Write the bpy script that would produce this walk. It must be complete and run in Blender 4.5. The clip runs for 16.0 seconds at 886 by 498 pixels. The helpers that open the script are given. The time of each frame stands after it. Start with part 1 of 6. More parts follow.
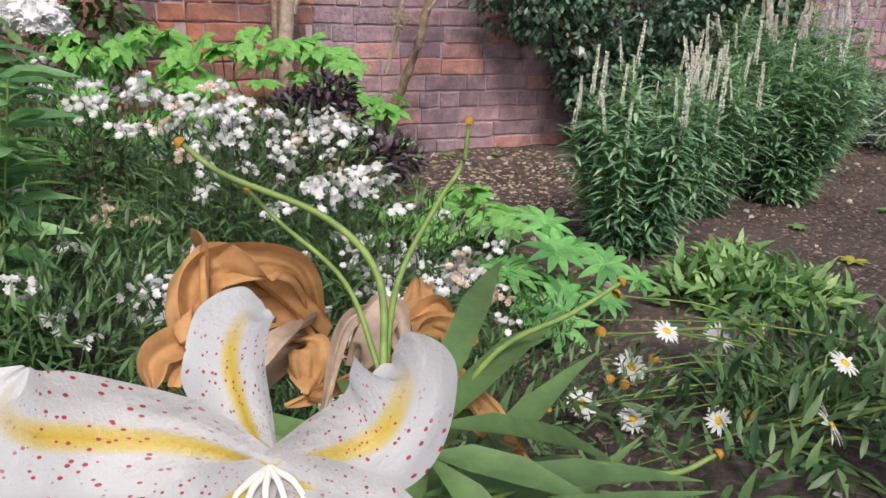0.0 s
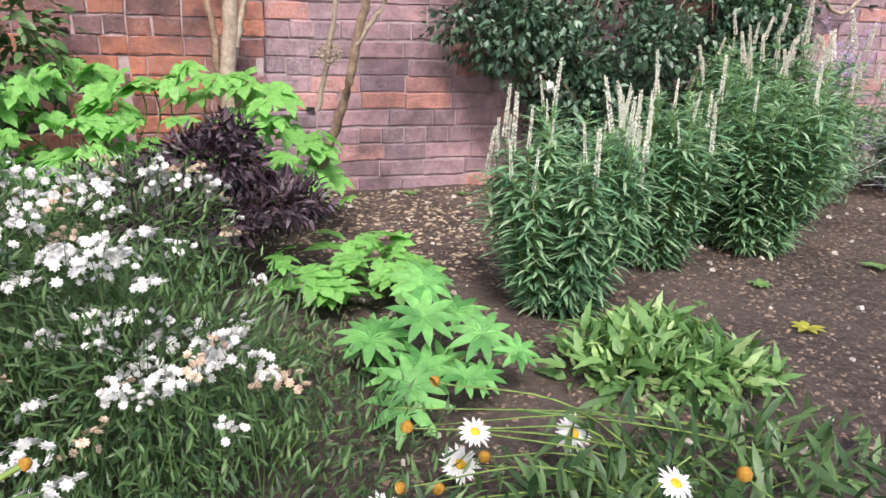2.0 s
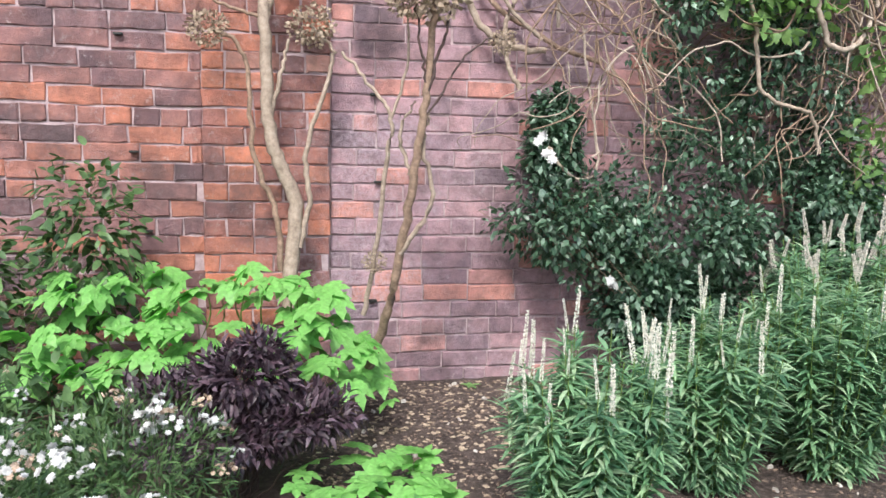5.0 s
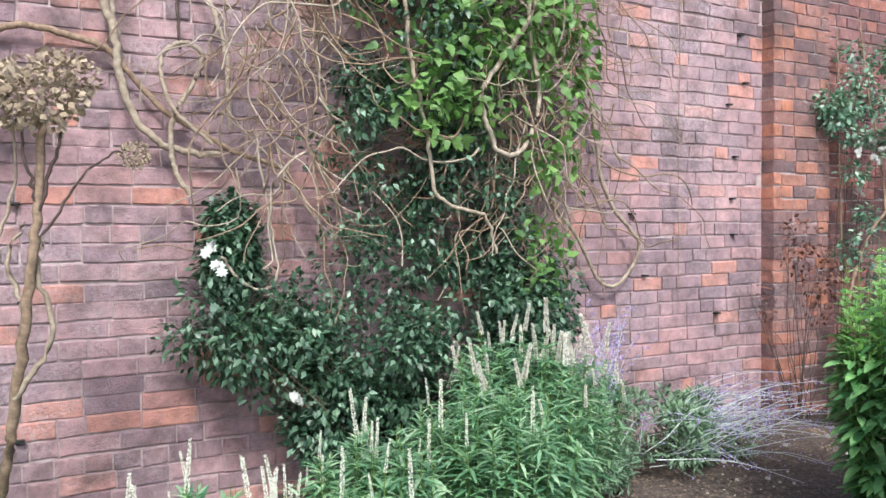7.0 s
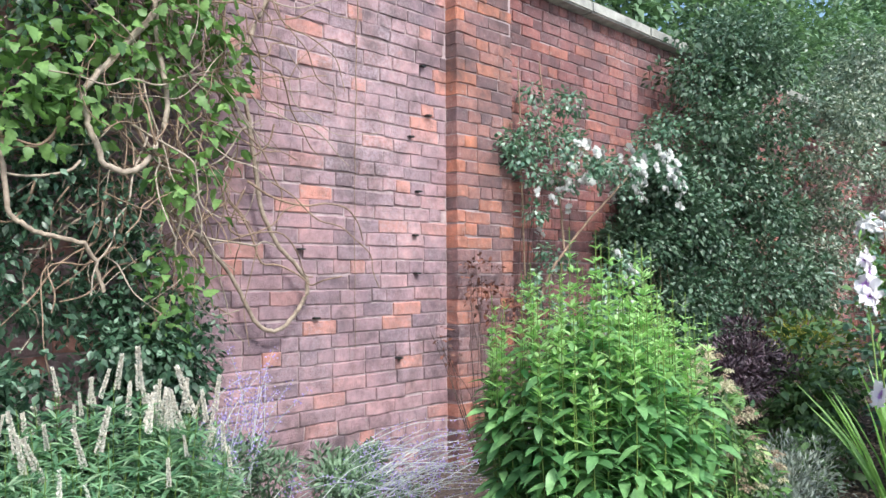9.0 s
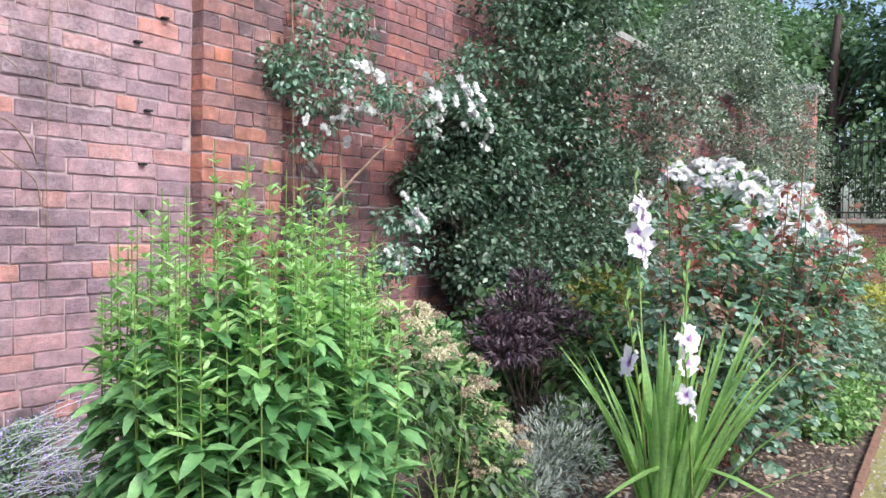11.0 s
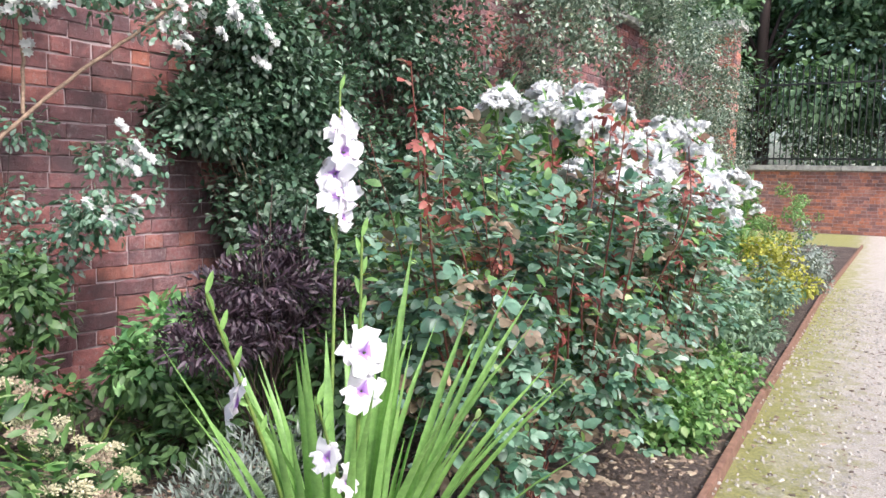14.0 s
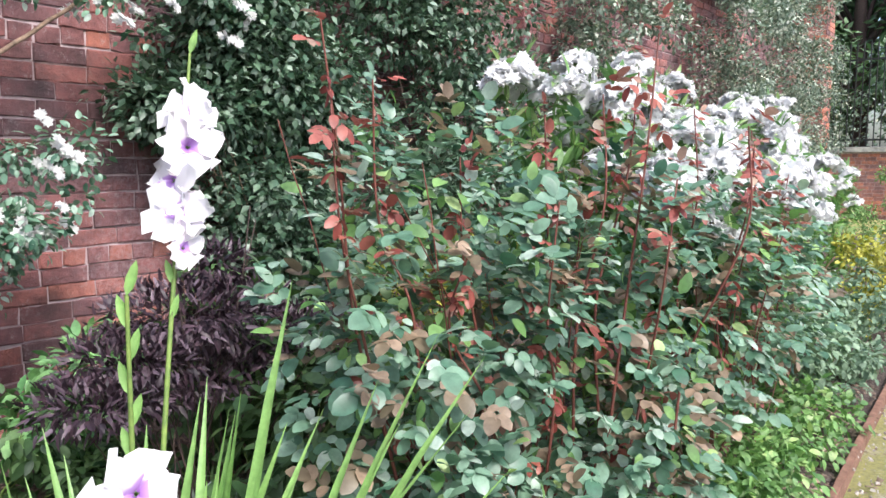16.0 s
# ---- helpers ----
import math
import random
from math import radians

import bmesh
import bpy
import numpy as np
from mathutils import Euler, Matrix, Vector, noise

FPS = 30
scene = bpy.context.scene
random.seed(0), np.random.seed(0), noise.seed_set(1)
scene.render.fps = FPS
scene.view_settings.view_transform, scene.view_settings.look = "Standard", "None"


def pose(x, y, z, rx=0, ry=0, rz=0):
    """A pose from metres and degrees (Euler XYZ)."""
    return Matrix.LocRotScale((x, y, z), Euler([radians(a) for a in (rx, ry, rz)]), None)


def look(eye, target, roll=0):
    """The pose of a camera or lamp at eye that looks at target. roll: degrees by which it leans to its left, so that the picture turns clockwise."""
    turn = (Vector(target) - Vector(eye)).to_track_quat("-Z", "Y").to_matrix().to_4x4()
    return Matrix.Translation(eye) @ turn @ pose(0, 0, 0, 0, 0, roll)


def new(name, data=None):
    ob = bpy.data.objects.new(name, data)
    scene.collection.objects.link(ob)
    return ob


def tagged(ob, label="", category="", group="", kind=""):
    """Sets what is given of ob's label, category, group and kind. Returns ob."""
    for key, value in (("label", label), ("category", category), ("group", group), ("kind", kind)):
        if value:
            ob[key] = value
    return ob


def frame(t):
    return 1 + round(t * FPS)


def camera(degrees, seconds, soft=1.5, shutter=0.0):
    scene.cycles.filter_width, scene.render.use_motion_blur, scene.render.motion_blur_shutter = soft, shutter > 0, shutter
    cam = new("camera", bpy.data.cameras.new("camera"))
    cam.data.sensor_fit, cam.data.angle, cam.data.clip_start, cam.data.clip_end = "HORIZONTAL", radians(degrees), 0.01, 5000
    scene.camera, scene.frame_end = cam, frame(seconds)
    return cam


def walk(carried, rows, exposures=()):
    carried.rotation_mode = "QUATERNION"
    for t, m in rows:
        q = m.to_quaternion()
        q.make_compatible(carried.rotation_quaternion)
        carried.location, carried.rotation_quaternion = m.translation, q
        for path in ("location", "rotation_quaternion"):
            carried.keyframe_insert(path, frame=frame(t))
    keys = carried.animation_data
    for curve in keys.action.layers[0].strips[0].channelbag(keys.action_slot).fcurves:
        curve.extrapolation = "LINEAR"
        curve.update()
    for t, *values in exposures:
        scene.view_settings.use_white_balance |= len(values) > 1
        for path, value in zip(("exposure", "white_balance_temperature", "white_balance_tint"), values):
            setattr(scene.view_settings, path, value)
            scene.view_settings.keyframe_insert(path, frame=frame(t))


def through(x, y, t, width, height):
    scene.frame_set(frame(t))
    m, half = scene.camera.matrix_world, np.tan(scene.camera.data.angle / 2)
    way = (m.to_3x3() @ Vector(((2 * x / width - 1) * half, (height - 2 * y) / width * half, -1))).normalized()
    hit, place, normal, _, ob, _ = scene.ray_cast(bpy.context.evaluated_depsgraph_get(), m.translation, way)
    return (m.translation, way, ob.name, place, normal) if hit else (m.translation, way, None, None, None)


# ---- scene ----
cam = camera(60.0, 16.0)
PATH = [
    (0, (1.129, 0.995, 0.849), (1.929, 2.707, 0.194), 2.3),
    (0.5, (1.27, 0.948, 0.863), (1.902, 2.732, 0.216), 2.2),
    (1, (1.424, 0.916, 0.868), (2.001, 2.725, 0.24), 2.0),
    (1.5, (1.558, 0.97, 0.875), (2.185, 2.77, 0.271), 2.2),
    (2, (1.648, 1.024, 0.888), (2.315, 2.811, 0.286), 2.1),
    (2.5, (1.749, 1.037, 0.908), (2.409, 2.824, 0.3), 1.5),
    (3, (1.878, 1.012, 0.907), (2.478, 2.82, 0.299), 2.0),
    (3.5, (1.924, 0.999, 0.922), (2.505, 2.812, 0.309), 1.9),
    (3.7, (1.913, 1.011, 0.941), (2.443, 2.847, 0.35), 1.8),
    (5.8, (2.045, 1.013, 1.185), (2.41, 2.979, 1.06), 0.8),
    (6, (2.087, 1.014, 1.193), (2.593, 2.944, 1.052), 1.2),
    (6.5, (2.255, 1.031, 1.201), (3.045, 2.866, 1.11), 1.4),
    (7, (2.403, 1.06, 1.261), (3.324, 2.835, 1.212), -0.4),
    (7.5, (2.575, 1.086, 1.257), (3.626, 2.787, 1.241), -0.4),
    (8, (2.753, 1.105, 1.241), (3.939, 2.715, 1.287), 1.4),
    (8.5, (2.955, 1.127, 1.223), (4.268, 2.634, 1.296), 1.6),
    (9, (3.135, 1.197, 1.206), (4.558, 2.601, 1.275), -0.3),
    (9.5, (3.372, 1.176, 1.176), (4.878, 2.493, 1.19), -0.4),
    (10, (3.623, 1.127, 1.161), (5.176, 2.388, 1.137), 1.1),
    (10.2, (3.726, 1.129, 1.152), (5.296, 2.368, 1.123), 1.4),
    (12.3, (4.747, 1.065, 1.164), (6.422, 2.154, 1.075), -0.6),
    (12.5, (4.85, 1.057, 1.165), (6.535, 2.129, 1.069), -0.7),
    (13, (5.121, 1.002, 1.157), (6.82, 2.05, 1.034), -0.3),
    (13.5, (5.369, 0.978, 1.14), (7.065, 2.022, 0.968), 0.4),
    (14, (5.599, 1.014, 1.152), (7.284, 2.075, 0.965), 1.2),
    (14.5, (5.824, 1.019, 1.156), (7.458, 2.16, 0.982), 2.0),
    (15, (6.019, 1.053, 1.162), (7.588, 2.281, 0.99), 2.2),
    (15.5, (6.212, 1.146, 1.167), (7.759, 2.396, 0.963), 0.3),
    (16, (6.404, 1.151, 1.181), (7.967, 2.38, 0.964), 0.1),
]
walk(cam, [(t, look(eye, target, roll)) for t, eye, target, roll in PATH], [(0, 0.52, 6500, 10), (1.5, 0.96, 6450, 11), (3.5, 1.1, 6450, 12), (6, 1.08, 6000, 3), (8, 1.1, 6000, 0), (10, 1.1, 6000, 6), (13, 1.2, 6200, 9), (16, 1.3, 6150, 10)])

# ---- light: a bright, thinly clouded sky ----
world = bpy.data.worlds.new("sky")
scene.world = world
world.use_nodes = True
wn = world.node_tree
sky = wn.nodes.new("ShaderNodeTexSky")
sky.sky_type, sky.sun_disc = "NISHITA", False
sky.sun_elevation, sky.sun_rotation = radians(52), radians(200)
sky.air_density, sky.dust_density = 1.0, 4.0
wn.links.new(sky.outputs[0], wn.nodes["Background"].inputs[0])
wn.nodes["Background"].inputs[1].default_value = 0.135
sun_data = bpy.data.lights.new("sun", "SUN")
sun_data.energy, sun_data.angle, sun_data.color = 1.9, radians(11), (1.0, 0.95, 0.88)
sun = new("sun", sun_data)
sun.matrix_world = look((3, -4, 9), (5.0, 4, 0))

# ---- materials ----
def nodes_of(name):
    m = bpy.data.materials.new(name)
    m.use_nodes = True
    n = m.node_tree
    return m, n, n.nodes["Principled BSDF"]


def ramp(n, source, stops):
    r = n.nodes.new("ShaderNodeValToRGB")
    els = r.color_ramp.elements
    while len(els) < len(stops):
        els.new(0.5)
    for e, (p, c) in zip(els, stops):
        e.position, e.color = p, (*c, 1)
    n.links.new(source, r.inputs[0])
    return r.outputs[0]


def noise_tex(n, scale, detail=4, rough=0.6, vec=None):
    t = n.nodes.new("ShaderNodeTexNoise")
    t.inputs["Scale"].default_value, t.inputs["Detail"].default_value, t.inputs["Roughness"].default_value = scale, detail, rough
    if vec is not None:
        n.links.new(vec, t.inputs["Vector"])
    return t.outputs[0]


def blend(n, fac, a, b, mode="MIX"):
    m = n.nodes.new("ShaderNodeMix")
    m.data_type, m.blend_type = "RGBA", mode
    for sock, v in ((m.inputs[0], fac), (m.inputs[6], a), (m.inputs[7], b)):
        if isinstance(v, (int, float)):
            sock.default_value = v
        elif isinstance(v, tuple):
            sock.default_value = (*v, 1)
        else:
            n.links.new(v, sock)
    return m.outputs[2]


def bump(n, bsdf, height, strength, distance):
    b = n.nodes.new("ShaderNodeBump")
    b.inputs["Strength"].default_value, b.inputs["Distance"].default_value = strength, distance
    n.links.new(height, b.inputs["Height"])
    n.links.new(b.outputs[0], bsdf.inputs["Normal"])


def world_pos(n):
    return n.nodes.new("ShaderNodeNewGeometry").outputs["Position"]


def leaf_mat(name, dark, light, rough=0.45, through=0.3, tip=None, tint=(1.0, 1.15, 0.72)):
    """Leaf: colour varies from leaf to leaf, with fine mottling, and some light passes through."""
    m, n, b = nodes_of(name)
    isl = n.nodes.new("ShaderNodeNewGeometry").outputs["Random Per Island"]
    if light[1] > light[0] and light[1] > light[2]:
        dark, light, tip = [(c[0] + 0.05 * c[1], c[1], c[2] + 0.06 * c[1]) if c else None for c in (dark, light, tip)]
    stops = [(0.0, dark), (0.75, light)] + ([(0.95, tip)] if tip else [])
    c = ramp(n, isl, stops)
    mot = noise_tex(n, 60, 3, 0.6, world_pos(n))
    if max(dark) < 0.3:
        c = blend(n, 0.7, c, ramp(n, noise_tex(n, 6, 3, 0.6, world_pos(n)), [(0.3, (0.6, 0.62, 0.62)), (0.7, (1.4, 1.35, 1.2))]), "MULTIPLY")
    c = blend(n, 0.5 if max(dark) < 0.5 else 0.15, c, ramp(n, mot, [(0.3, (0.55, 0.55, 0.5)), (0.7, (1.25, 1.25, 1.2))]), "MULTIPLY")
    n.links.new(c, b.inputs["Base Color"])
    b.inputs["Roughness"].default_value = rough
    tr = n.nodes.new("ShaderNodeBsdfTranslucent")
    n.links.new(blend(n, 1.0, c, tint, "MULTIPLY"), tr.inputs[0])
    mx = n.nodes.new("ShaderNodeMixShader")
    mx.inputs[0].default_value = through
    n.links.new(b.outputs[0], mx.inputs[1])
    n.links.new(tr.outputs[0], mx.inputs[2])
    n.links.new(mx.outputs[0], n.nodes["Material Output"].inputs[0])
    return m


def plain_mat(name, dark, light, scale=30, rough=0.7, relief=0.0, per_island=False):
    m, n, b = nodes_of(name)
    c = ramp(n, noise_tex(n, scale, 5, 0.65, world_pos(n)), [(0.3, dark), (0.7, light)])
    if per_island:
        r = n.nodes.new("ShaderNodeNewGeometry").outputs["Random Per Island"]
        c = blend(n, 0.5, c, ramp(n, r, [(0.0, dark), (1.0, light)]))
    n.links.new(c, b.inputs["Base Color"])
    b.inputs["Roughness"].default_value = rough
    if relief:
        bump(n, b, noise_tex(n, scale * 2.5, 6, 0.7, world_pos(n)), 0.8, relief)
    return m


BRICK_STOPS = {
    "mauve": [(0.0, (0.14, 0.105, 0.135)), (0.2, (0.25, 0.18, 0.215)), (0.5, (0.36, 0.24, 0.275)), (0.82, (0.44, 0.27, 0.285)), (0.94, (0.58, 0.25, 0.175))],
    "orange": [(0.0, (0.10, 0.06, 0.065)), (0.3, (0.25, 0.125, 0.115)), (0.6, (0.40, 0.165, 0.115)), (0.85, (0.52, 0.195, 0.105)), (1.0, (0.42, 0.27, 0.24))],
    "mixed": [(0.0, (0.09, 0.06, 0.07)), (0.35, (0.21, 0.125, 0.135)), (0.65, (0.33, 0.16, 0.135)), (0.9, (0.48, 0.19, 0.115))],
    "red": [(0.0, (0.09, 0.05, 0.06)), (0.35, (0.19, 0.09, 0.095)), (0.75, (0.29, 0.115, 0.11)), (1.0, (0.42, 0.16, 0.11))],
}


def brick_mat(kind, single):
    """Old hand-made brick: burnt, orange and mauve faces, pale lime bloom, soot and pitting."""
    m, n, b = nodes_of("brick_" + kind + ("_piece" if single else ""))
    rnd = n.nodes.new("ShaderNodeObjectInfo").outputs["Random"] if single else n.nodes.new("ShaderNodeNewGeometry").outputs["Random Per Island"]
    pos = world_pos(n)
    c = ramp(n, rnd, BRICK_STOPS[kind])
    broad = ramp(n, noise_tex(n, 2.6, 4, 0.7, pos), [(0.25 + 0.5 * p, q) for p, q in BRICK_STOPS[kind]])
    c = blend(n, 0.4 if kind == "mauve" else 0.3, c, broad)
    c = blend(n, 0.55, c, ramp(n, noise_tex(n, 14, 5, 0.7, pos), [(0.3, (0.3, 0.28, 0.3)), (0.5, (1, 1, 1)), (0.7, (1.6, 1.5, 1.45))]), "MULTIPLY")
    c = blend(n, 0.5, c, ramp(n, noise_tex(n, 5, 3, 0.6, pos), [(0.35, (0.7, 0.66, 0.7)), (0.65, (1.3, 1.2, 1.15))]), "MULTIPLY")
    lime = ramp(n, noise_tex(n, 1.1, 4, 0.65, pos), [(0.44, (0, 0, 0)), (0.70, (0.8, 0.8, 0.8))])
    fine = ramp(n, noise_tex(n, 45, 6, 0.75, pos), [(0.42, (0, 0, 0)), (0.62, (1, 1, 1))])
    bloom = blend(n, 1.0, lime, fine, "MULTIPLY")
    c = blend(n, bloom if kind == "mauve" else blend(n, 1.0, bloom, (0.45, 0.45, 0.45), "MULTIPLY"), c, (0.56, 0.46, 0.51))
    smear = ramp(n, noise_tex(n, 26, 6, 0.8, pos), [(0.56, (0, 0, 0)), (0.68, (0.55, 0.55, 0.55))])
    c = blend(n, smear, c, (0.44, 0.37, 0.375))
    soot = ramp(n, noise_tex(n, 2.3, 5, 0.7, pos), [(0.5, (0, 0, 0)), (0.68, (0.7, 0.7, 0.7))])
    c = blend(n, soot, c, (0.075, 0.055, 0.06))
    n.links.new(c, b.inputs["Base Color"])
    b.inputs["Roughness"].default_value = 0.88
    bump(n, b, noise_tex(n, 55, 8, 0.78, pos), 1.0, 0.012)
    return m


BRICK = {(k, s): brick_mat(k, s) for k in BRICK_STOPS for s in (True, False)}


def soil_material():
    m, n, b = nodes_of("bed_soil")
    pos = world_pos(n)
    c = ramp(n, noise_tex(n, 38, 8, 0.75, pos), [(0.3, (0.022, 0.015, 0.013)), (0.5, (0.085, 0.06, 0.052)), (0.72, (0.25, 0.19, 0.165))])
    c = blend(n, ramp(n, noise_tex(n, 2.2, 3, 0.6, pos), [(0.45, (0, 0, 0)), (0.7, (0.6, 0.6, 0.6))]), c, (0.19, 0.14, 0.125))
    n.links.new(c, b.inputs["Base Color"])
    b.inputs["Roughness"].default_value = 0.95
    bump(n, b, noise_tex(n, 70, 8, 0.75, pos), 1.0, 0.03)
    return m


def path_material():
    m, n, b = nodes_of("mossy_gravel")
    pos = world_pos(n)
    grain = noise_tex(n, 85, 8, 0.8, pos)
    c = ramp(n, grain, [(0.3, (0.17, 0.14, 0.125)), (0.5, (0.42, 0.37, 0.335)), (0.7, (0.66, 0.60, 0.56))])
    sep = n.nodes.new("ShaderNodeSeparateXYZ")
    n.links.new(pos, sep.inputs[0])
    band = n.nodes.new("ShaderNodeMapRange")
    band.inputs["From Min"].default_value, band.inputs["From Max"].default_value = 0.35, 1.45
    slope = n.nodes.new("ShaderNodeMath")
    slope.operation = "MULTIPLY_ADD"
    n.links.new(sep.outputs[0], slope.inputs[0])
    slope.inputs[1].default_value = -0.05
    n.links.new(sep.outputs[1], slope.inputs[2])
    n.links.new(slope.outputs[0], band.inputs["Value"])
    add = n.nodes.new("ShaderNodeMath")
    add.operation = "MULTIPLY_ADD"
    n.links.new(noise_tex(n, 7, 8, 0.8, pos), add.inputs[0])
    add.inputs[1].default_value = 0.8
    band.inputs["To Max"].default_value = 0.5
    n.links.new(band.outputs[0], add.inputs[2])
    patch = ramp(n, add.outputs[0], [(0.56, (0, 0, 0)), (0.74, (0.85, 0.85, 0.85))])
    moss = ramp(n, noise_tex(n, 60, 6, 0.75, pos), [(0.3, (0.11, 0.12, 0.025)), (0.7, (0.34, 0.32, 0.07))])
    c = blend(n, patch, c, moss)
    n.links.new(c, b.inputs["Base Color"])
    b.inputs["Roughness"].default_value = 0.95
    bump(n, b, grain, 0.9, 0.012)
    return m


def spotted_petal():
    """White lily petal: yellow band along the rib, dark red freckles."""
    m, n, b = nodes_of("lily_petal")
    uv = n.nodes.new("ShaderNodeUVMap")
    sep = n.nodes.new("ShaderNodeSeparateXYZ")
    n.links.new(uv.outputs[0], sep.inputs[0])
    c = ramp(n, sep.outputs[1], [(0.36, (0.36, 0.36, 0.365)), (0.43, (0.38, 0.30, 0.09)), (0.5, (0.36, 0.25, 0.02)), (0.57, (0.38, 0.30, 0.09)), (0.64, (0.36, 0.36, 0.365))])
    fade = ramp(n, sep.outputs[0], [(0.55, (0, 0, 0)), (0.95, (1, 1, 1))])
    c = blend(n, fade, c, (0.38, 0.38, 0.385))
    vor = n.nodes.new("ShaderNodeTexVoronoi")
    mp = n.nodes.new("ShaderNodeMapping")
    mp.inputs["Scale"].default_value = (30, 15, 1)
    n.links.new(uv.outputs[0], mp.inputs[0])
    n.links.new(mp.outputs[0], vor.inputs["Vector"])
    vor.inputs["Scale"].default_value = 1.0
    dots = ramp(n, vor.outputs["Distance"], [(0.2, (1, 1, 1)), (0.25, (0, 0, 0))])
    zone = ramp(n, sep.outputs[0], [(0.08, (0.2, 0.2, 0.2)), (0.3, (1, 1, 1)), (0.55, (1, 1, 1)), (0.75, (0, 0, 0))])
    c = blend(n, blend(n, 1.0, dots, zone, "MULTIPLY"), c, (0.25, 0.02, 0.035))
    n.links.new(c, b.inputs["Base Color"])
    b.inputs["Roughness"].default_value = 0.5
    bump(n, b, noise_tex(n, 90, 5, 0.65, world_pos(n)), 0.5, 0.004)
    return m


def gladiolus_petal():
    m, n, b = nodes_of("gladiolus_petal")
    uv = n.nodes.new("ShaderNodeUVMap")
    sep = n.nodes.new("ShaderNodeSeparateXYZ")
    n.links.new(uv.outputs[0], sep.inputs[0])
    c = ramp(n, sep.outputs[0], [(0.0, (0.36, 0.14, 0.52)), (0.24, (0.52, 0.32, 0.68)), (0.32, (0.76, 0.71, 0.79)), (1.0, (0.80, 0.785, 0.80))])
    n.links.new(c, b.inputs["Base Color"])
    b.inputs["Roughness"].default_value = 0.55
    tr = n.nodes.new("ShaderNodeBsdfTranslucent")
    n.links.new(c, tr.inputs[0])
    mx = n.nodes.new("ShaderNodeMixShader")
    mx.inputs[0].default_value = 0.3
    n.links.new(b.outputs[0], mx.inputs[1])
    n.links.new(tr.outputs[0], mx.inputs[2])
    n.links.new(mx.outputs[0], n.nodes["Material Output"].inputs[0])
    return m


SOIL, GRAVEL = soil_material(), path_material()
MORTAR = plain_mat("lime_mortar", (0.27, 0.195, 0.205), (0.50, 0.40, 0.415), 18, 0.95, 0.004)
STONE = plain_mat("coping_stone", (0.20, 0.20, 0.19), (0.46, 0.45, 0.42), 9, 0.9, 0.004)
BOARD = plain_mat("weathered_board", (0.12, 0.06, 0.04), (0.26, 0.14, 0.10), 25, 0.85, 0.003)
IRON = plain_mat("black_iron", (0.008, 0.009, 0.009), (0.02, 0.022, 0.02), 30, 0.5)
CHIP = plain_mat("bark_chip", (0.04, 0.026, 0.02), (0.30, 0.215, 0.165), 20, 0.9, 0.0, True)
PEBBLE = plain_mat("pale_pebble", (0.24, 0.21, 0.19), (0.56, 0.52, 0.48), 20, 0.85, 0.0, True)
BARK = plain_mat("vine_bark", (0.13, 0.085, 0.06), (0.36, 0.25, 0.18), 40, 0.9, 0.004)
PALE_BARK = plain_mat("pale_vine", (0.20, 0.15, 0.115), (0.42, 0.34, 0.27), 40, 0.85, 0.003)
DARK_STEM = plain_mat("dark_stem", (0.035, 0.025, 0.025), (0.10, 0.06, 0.05), 40, 0.8)
VINE = plain_mat("beige_vine", (0.24, 0.185, 0.15), (0.47, 0.39, 0.32), 40, 0.85, 0.003)
RED_STEM = plain_mat("red_stem", (0.09, 0.025, 0.02), (0.19, 0.06, 0.04), 40, 0.6)
GREEN_STEM = plain_mat("green_stem", (0.07, 0.13, 0.03), (0.20, 0.28, 0.06), 40, 0.6)
SEED = plain_mat("dry_seed", (0.22, 0.16, 0.11), (0.46, 0.37, 0.28), 60, 0.9, 0.0, True)
FLUFF = plain_mat("cream_fluff", (0.42, 0.38, 0.24), (0.70, 0.65, 0.47), 60, 0.95, 0.0, True)
WHITE = leaf_mat("white_petal", (0.60, 0.60, 0.60), (0.72, 0.72, 0.71), 0.6, 0.25, tint=(1.0, 1.0, 1.0))
BRIGHT = leaf_mat("phlox_petal", (0.70, 0.70, 0.71), (0.80, 0.80, 0.81), 0.6, 0.35, tint=(1.0, 1.0, 1.0))
CREAM = leaf_mat("cream_petal", (0.74, 0.71, 0.65), (0.86, 0.84, 0.80), 0.6, 0.25, tint=(1.0, 1.0, 1.0))
PLUME = leaf_mat("fading_plume", (0.62, 0.56, 0.50), (0.82, 0.79, 0.73), 0.7, 0.2, tint=(1.0, 1.0, 1.0))
PALE_SPIKE = leaf_mat("greenish_white_petal", (0.70, 0.74, 0.60), (0.86, 0.87, 0.78), 0.6, 0.3, tint=(1.0, 1.0, 0.9))
FADED = leaf_mat("faded_petal", (0.40, 0.28, 0.20), (0.66, 0.52, 0.42), 0.8, 0.15, tint=(1.0, 1.0, 1.0))
YELLOW = plain_mat("yellow_disc", (0.50, 0.26, 0.01), (0.72, 0.46, 0.02), 200, 0.8, 0.002)
OCHRE = plain_mat("spent_disc", (0.24, 0.11, 0.01), (0.45, 0.24, 0.03), 200, 0.85, 0.002)
PURPLE = leaf_mat("lavender_petal", (0.24, 0.17, 0.54), (0.50, 0.40, 0.80), 0.7, 0.2, tint=(1.0, 1.0, 1.0))
SILVER = leaf_mat("silver_stalk", (0.34, 0.38, 0.38), (0.56, 0.59, 0.60), 0.7, 0.1, tint=(1.0, 1.0, 1.0))
L_VERON = leaf_mat("culvers_root_leaf", (0.06, 0.17, 0.09), (0.22, 0.41, 0.225), 0.45, 0.3, (0.36, 0.52, 0.34))
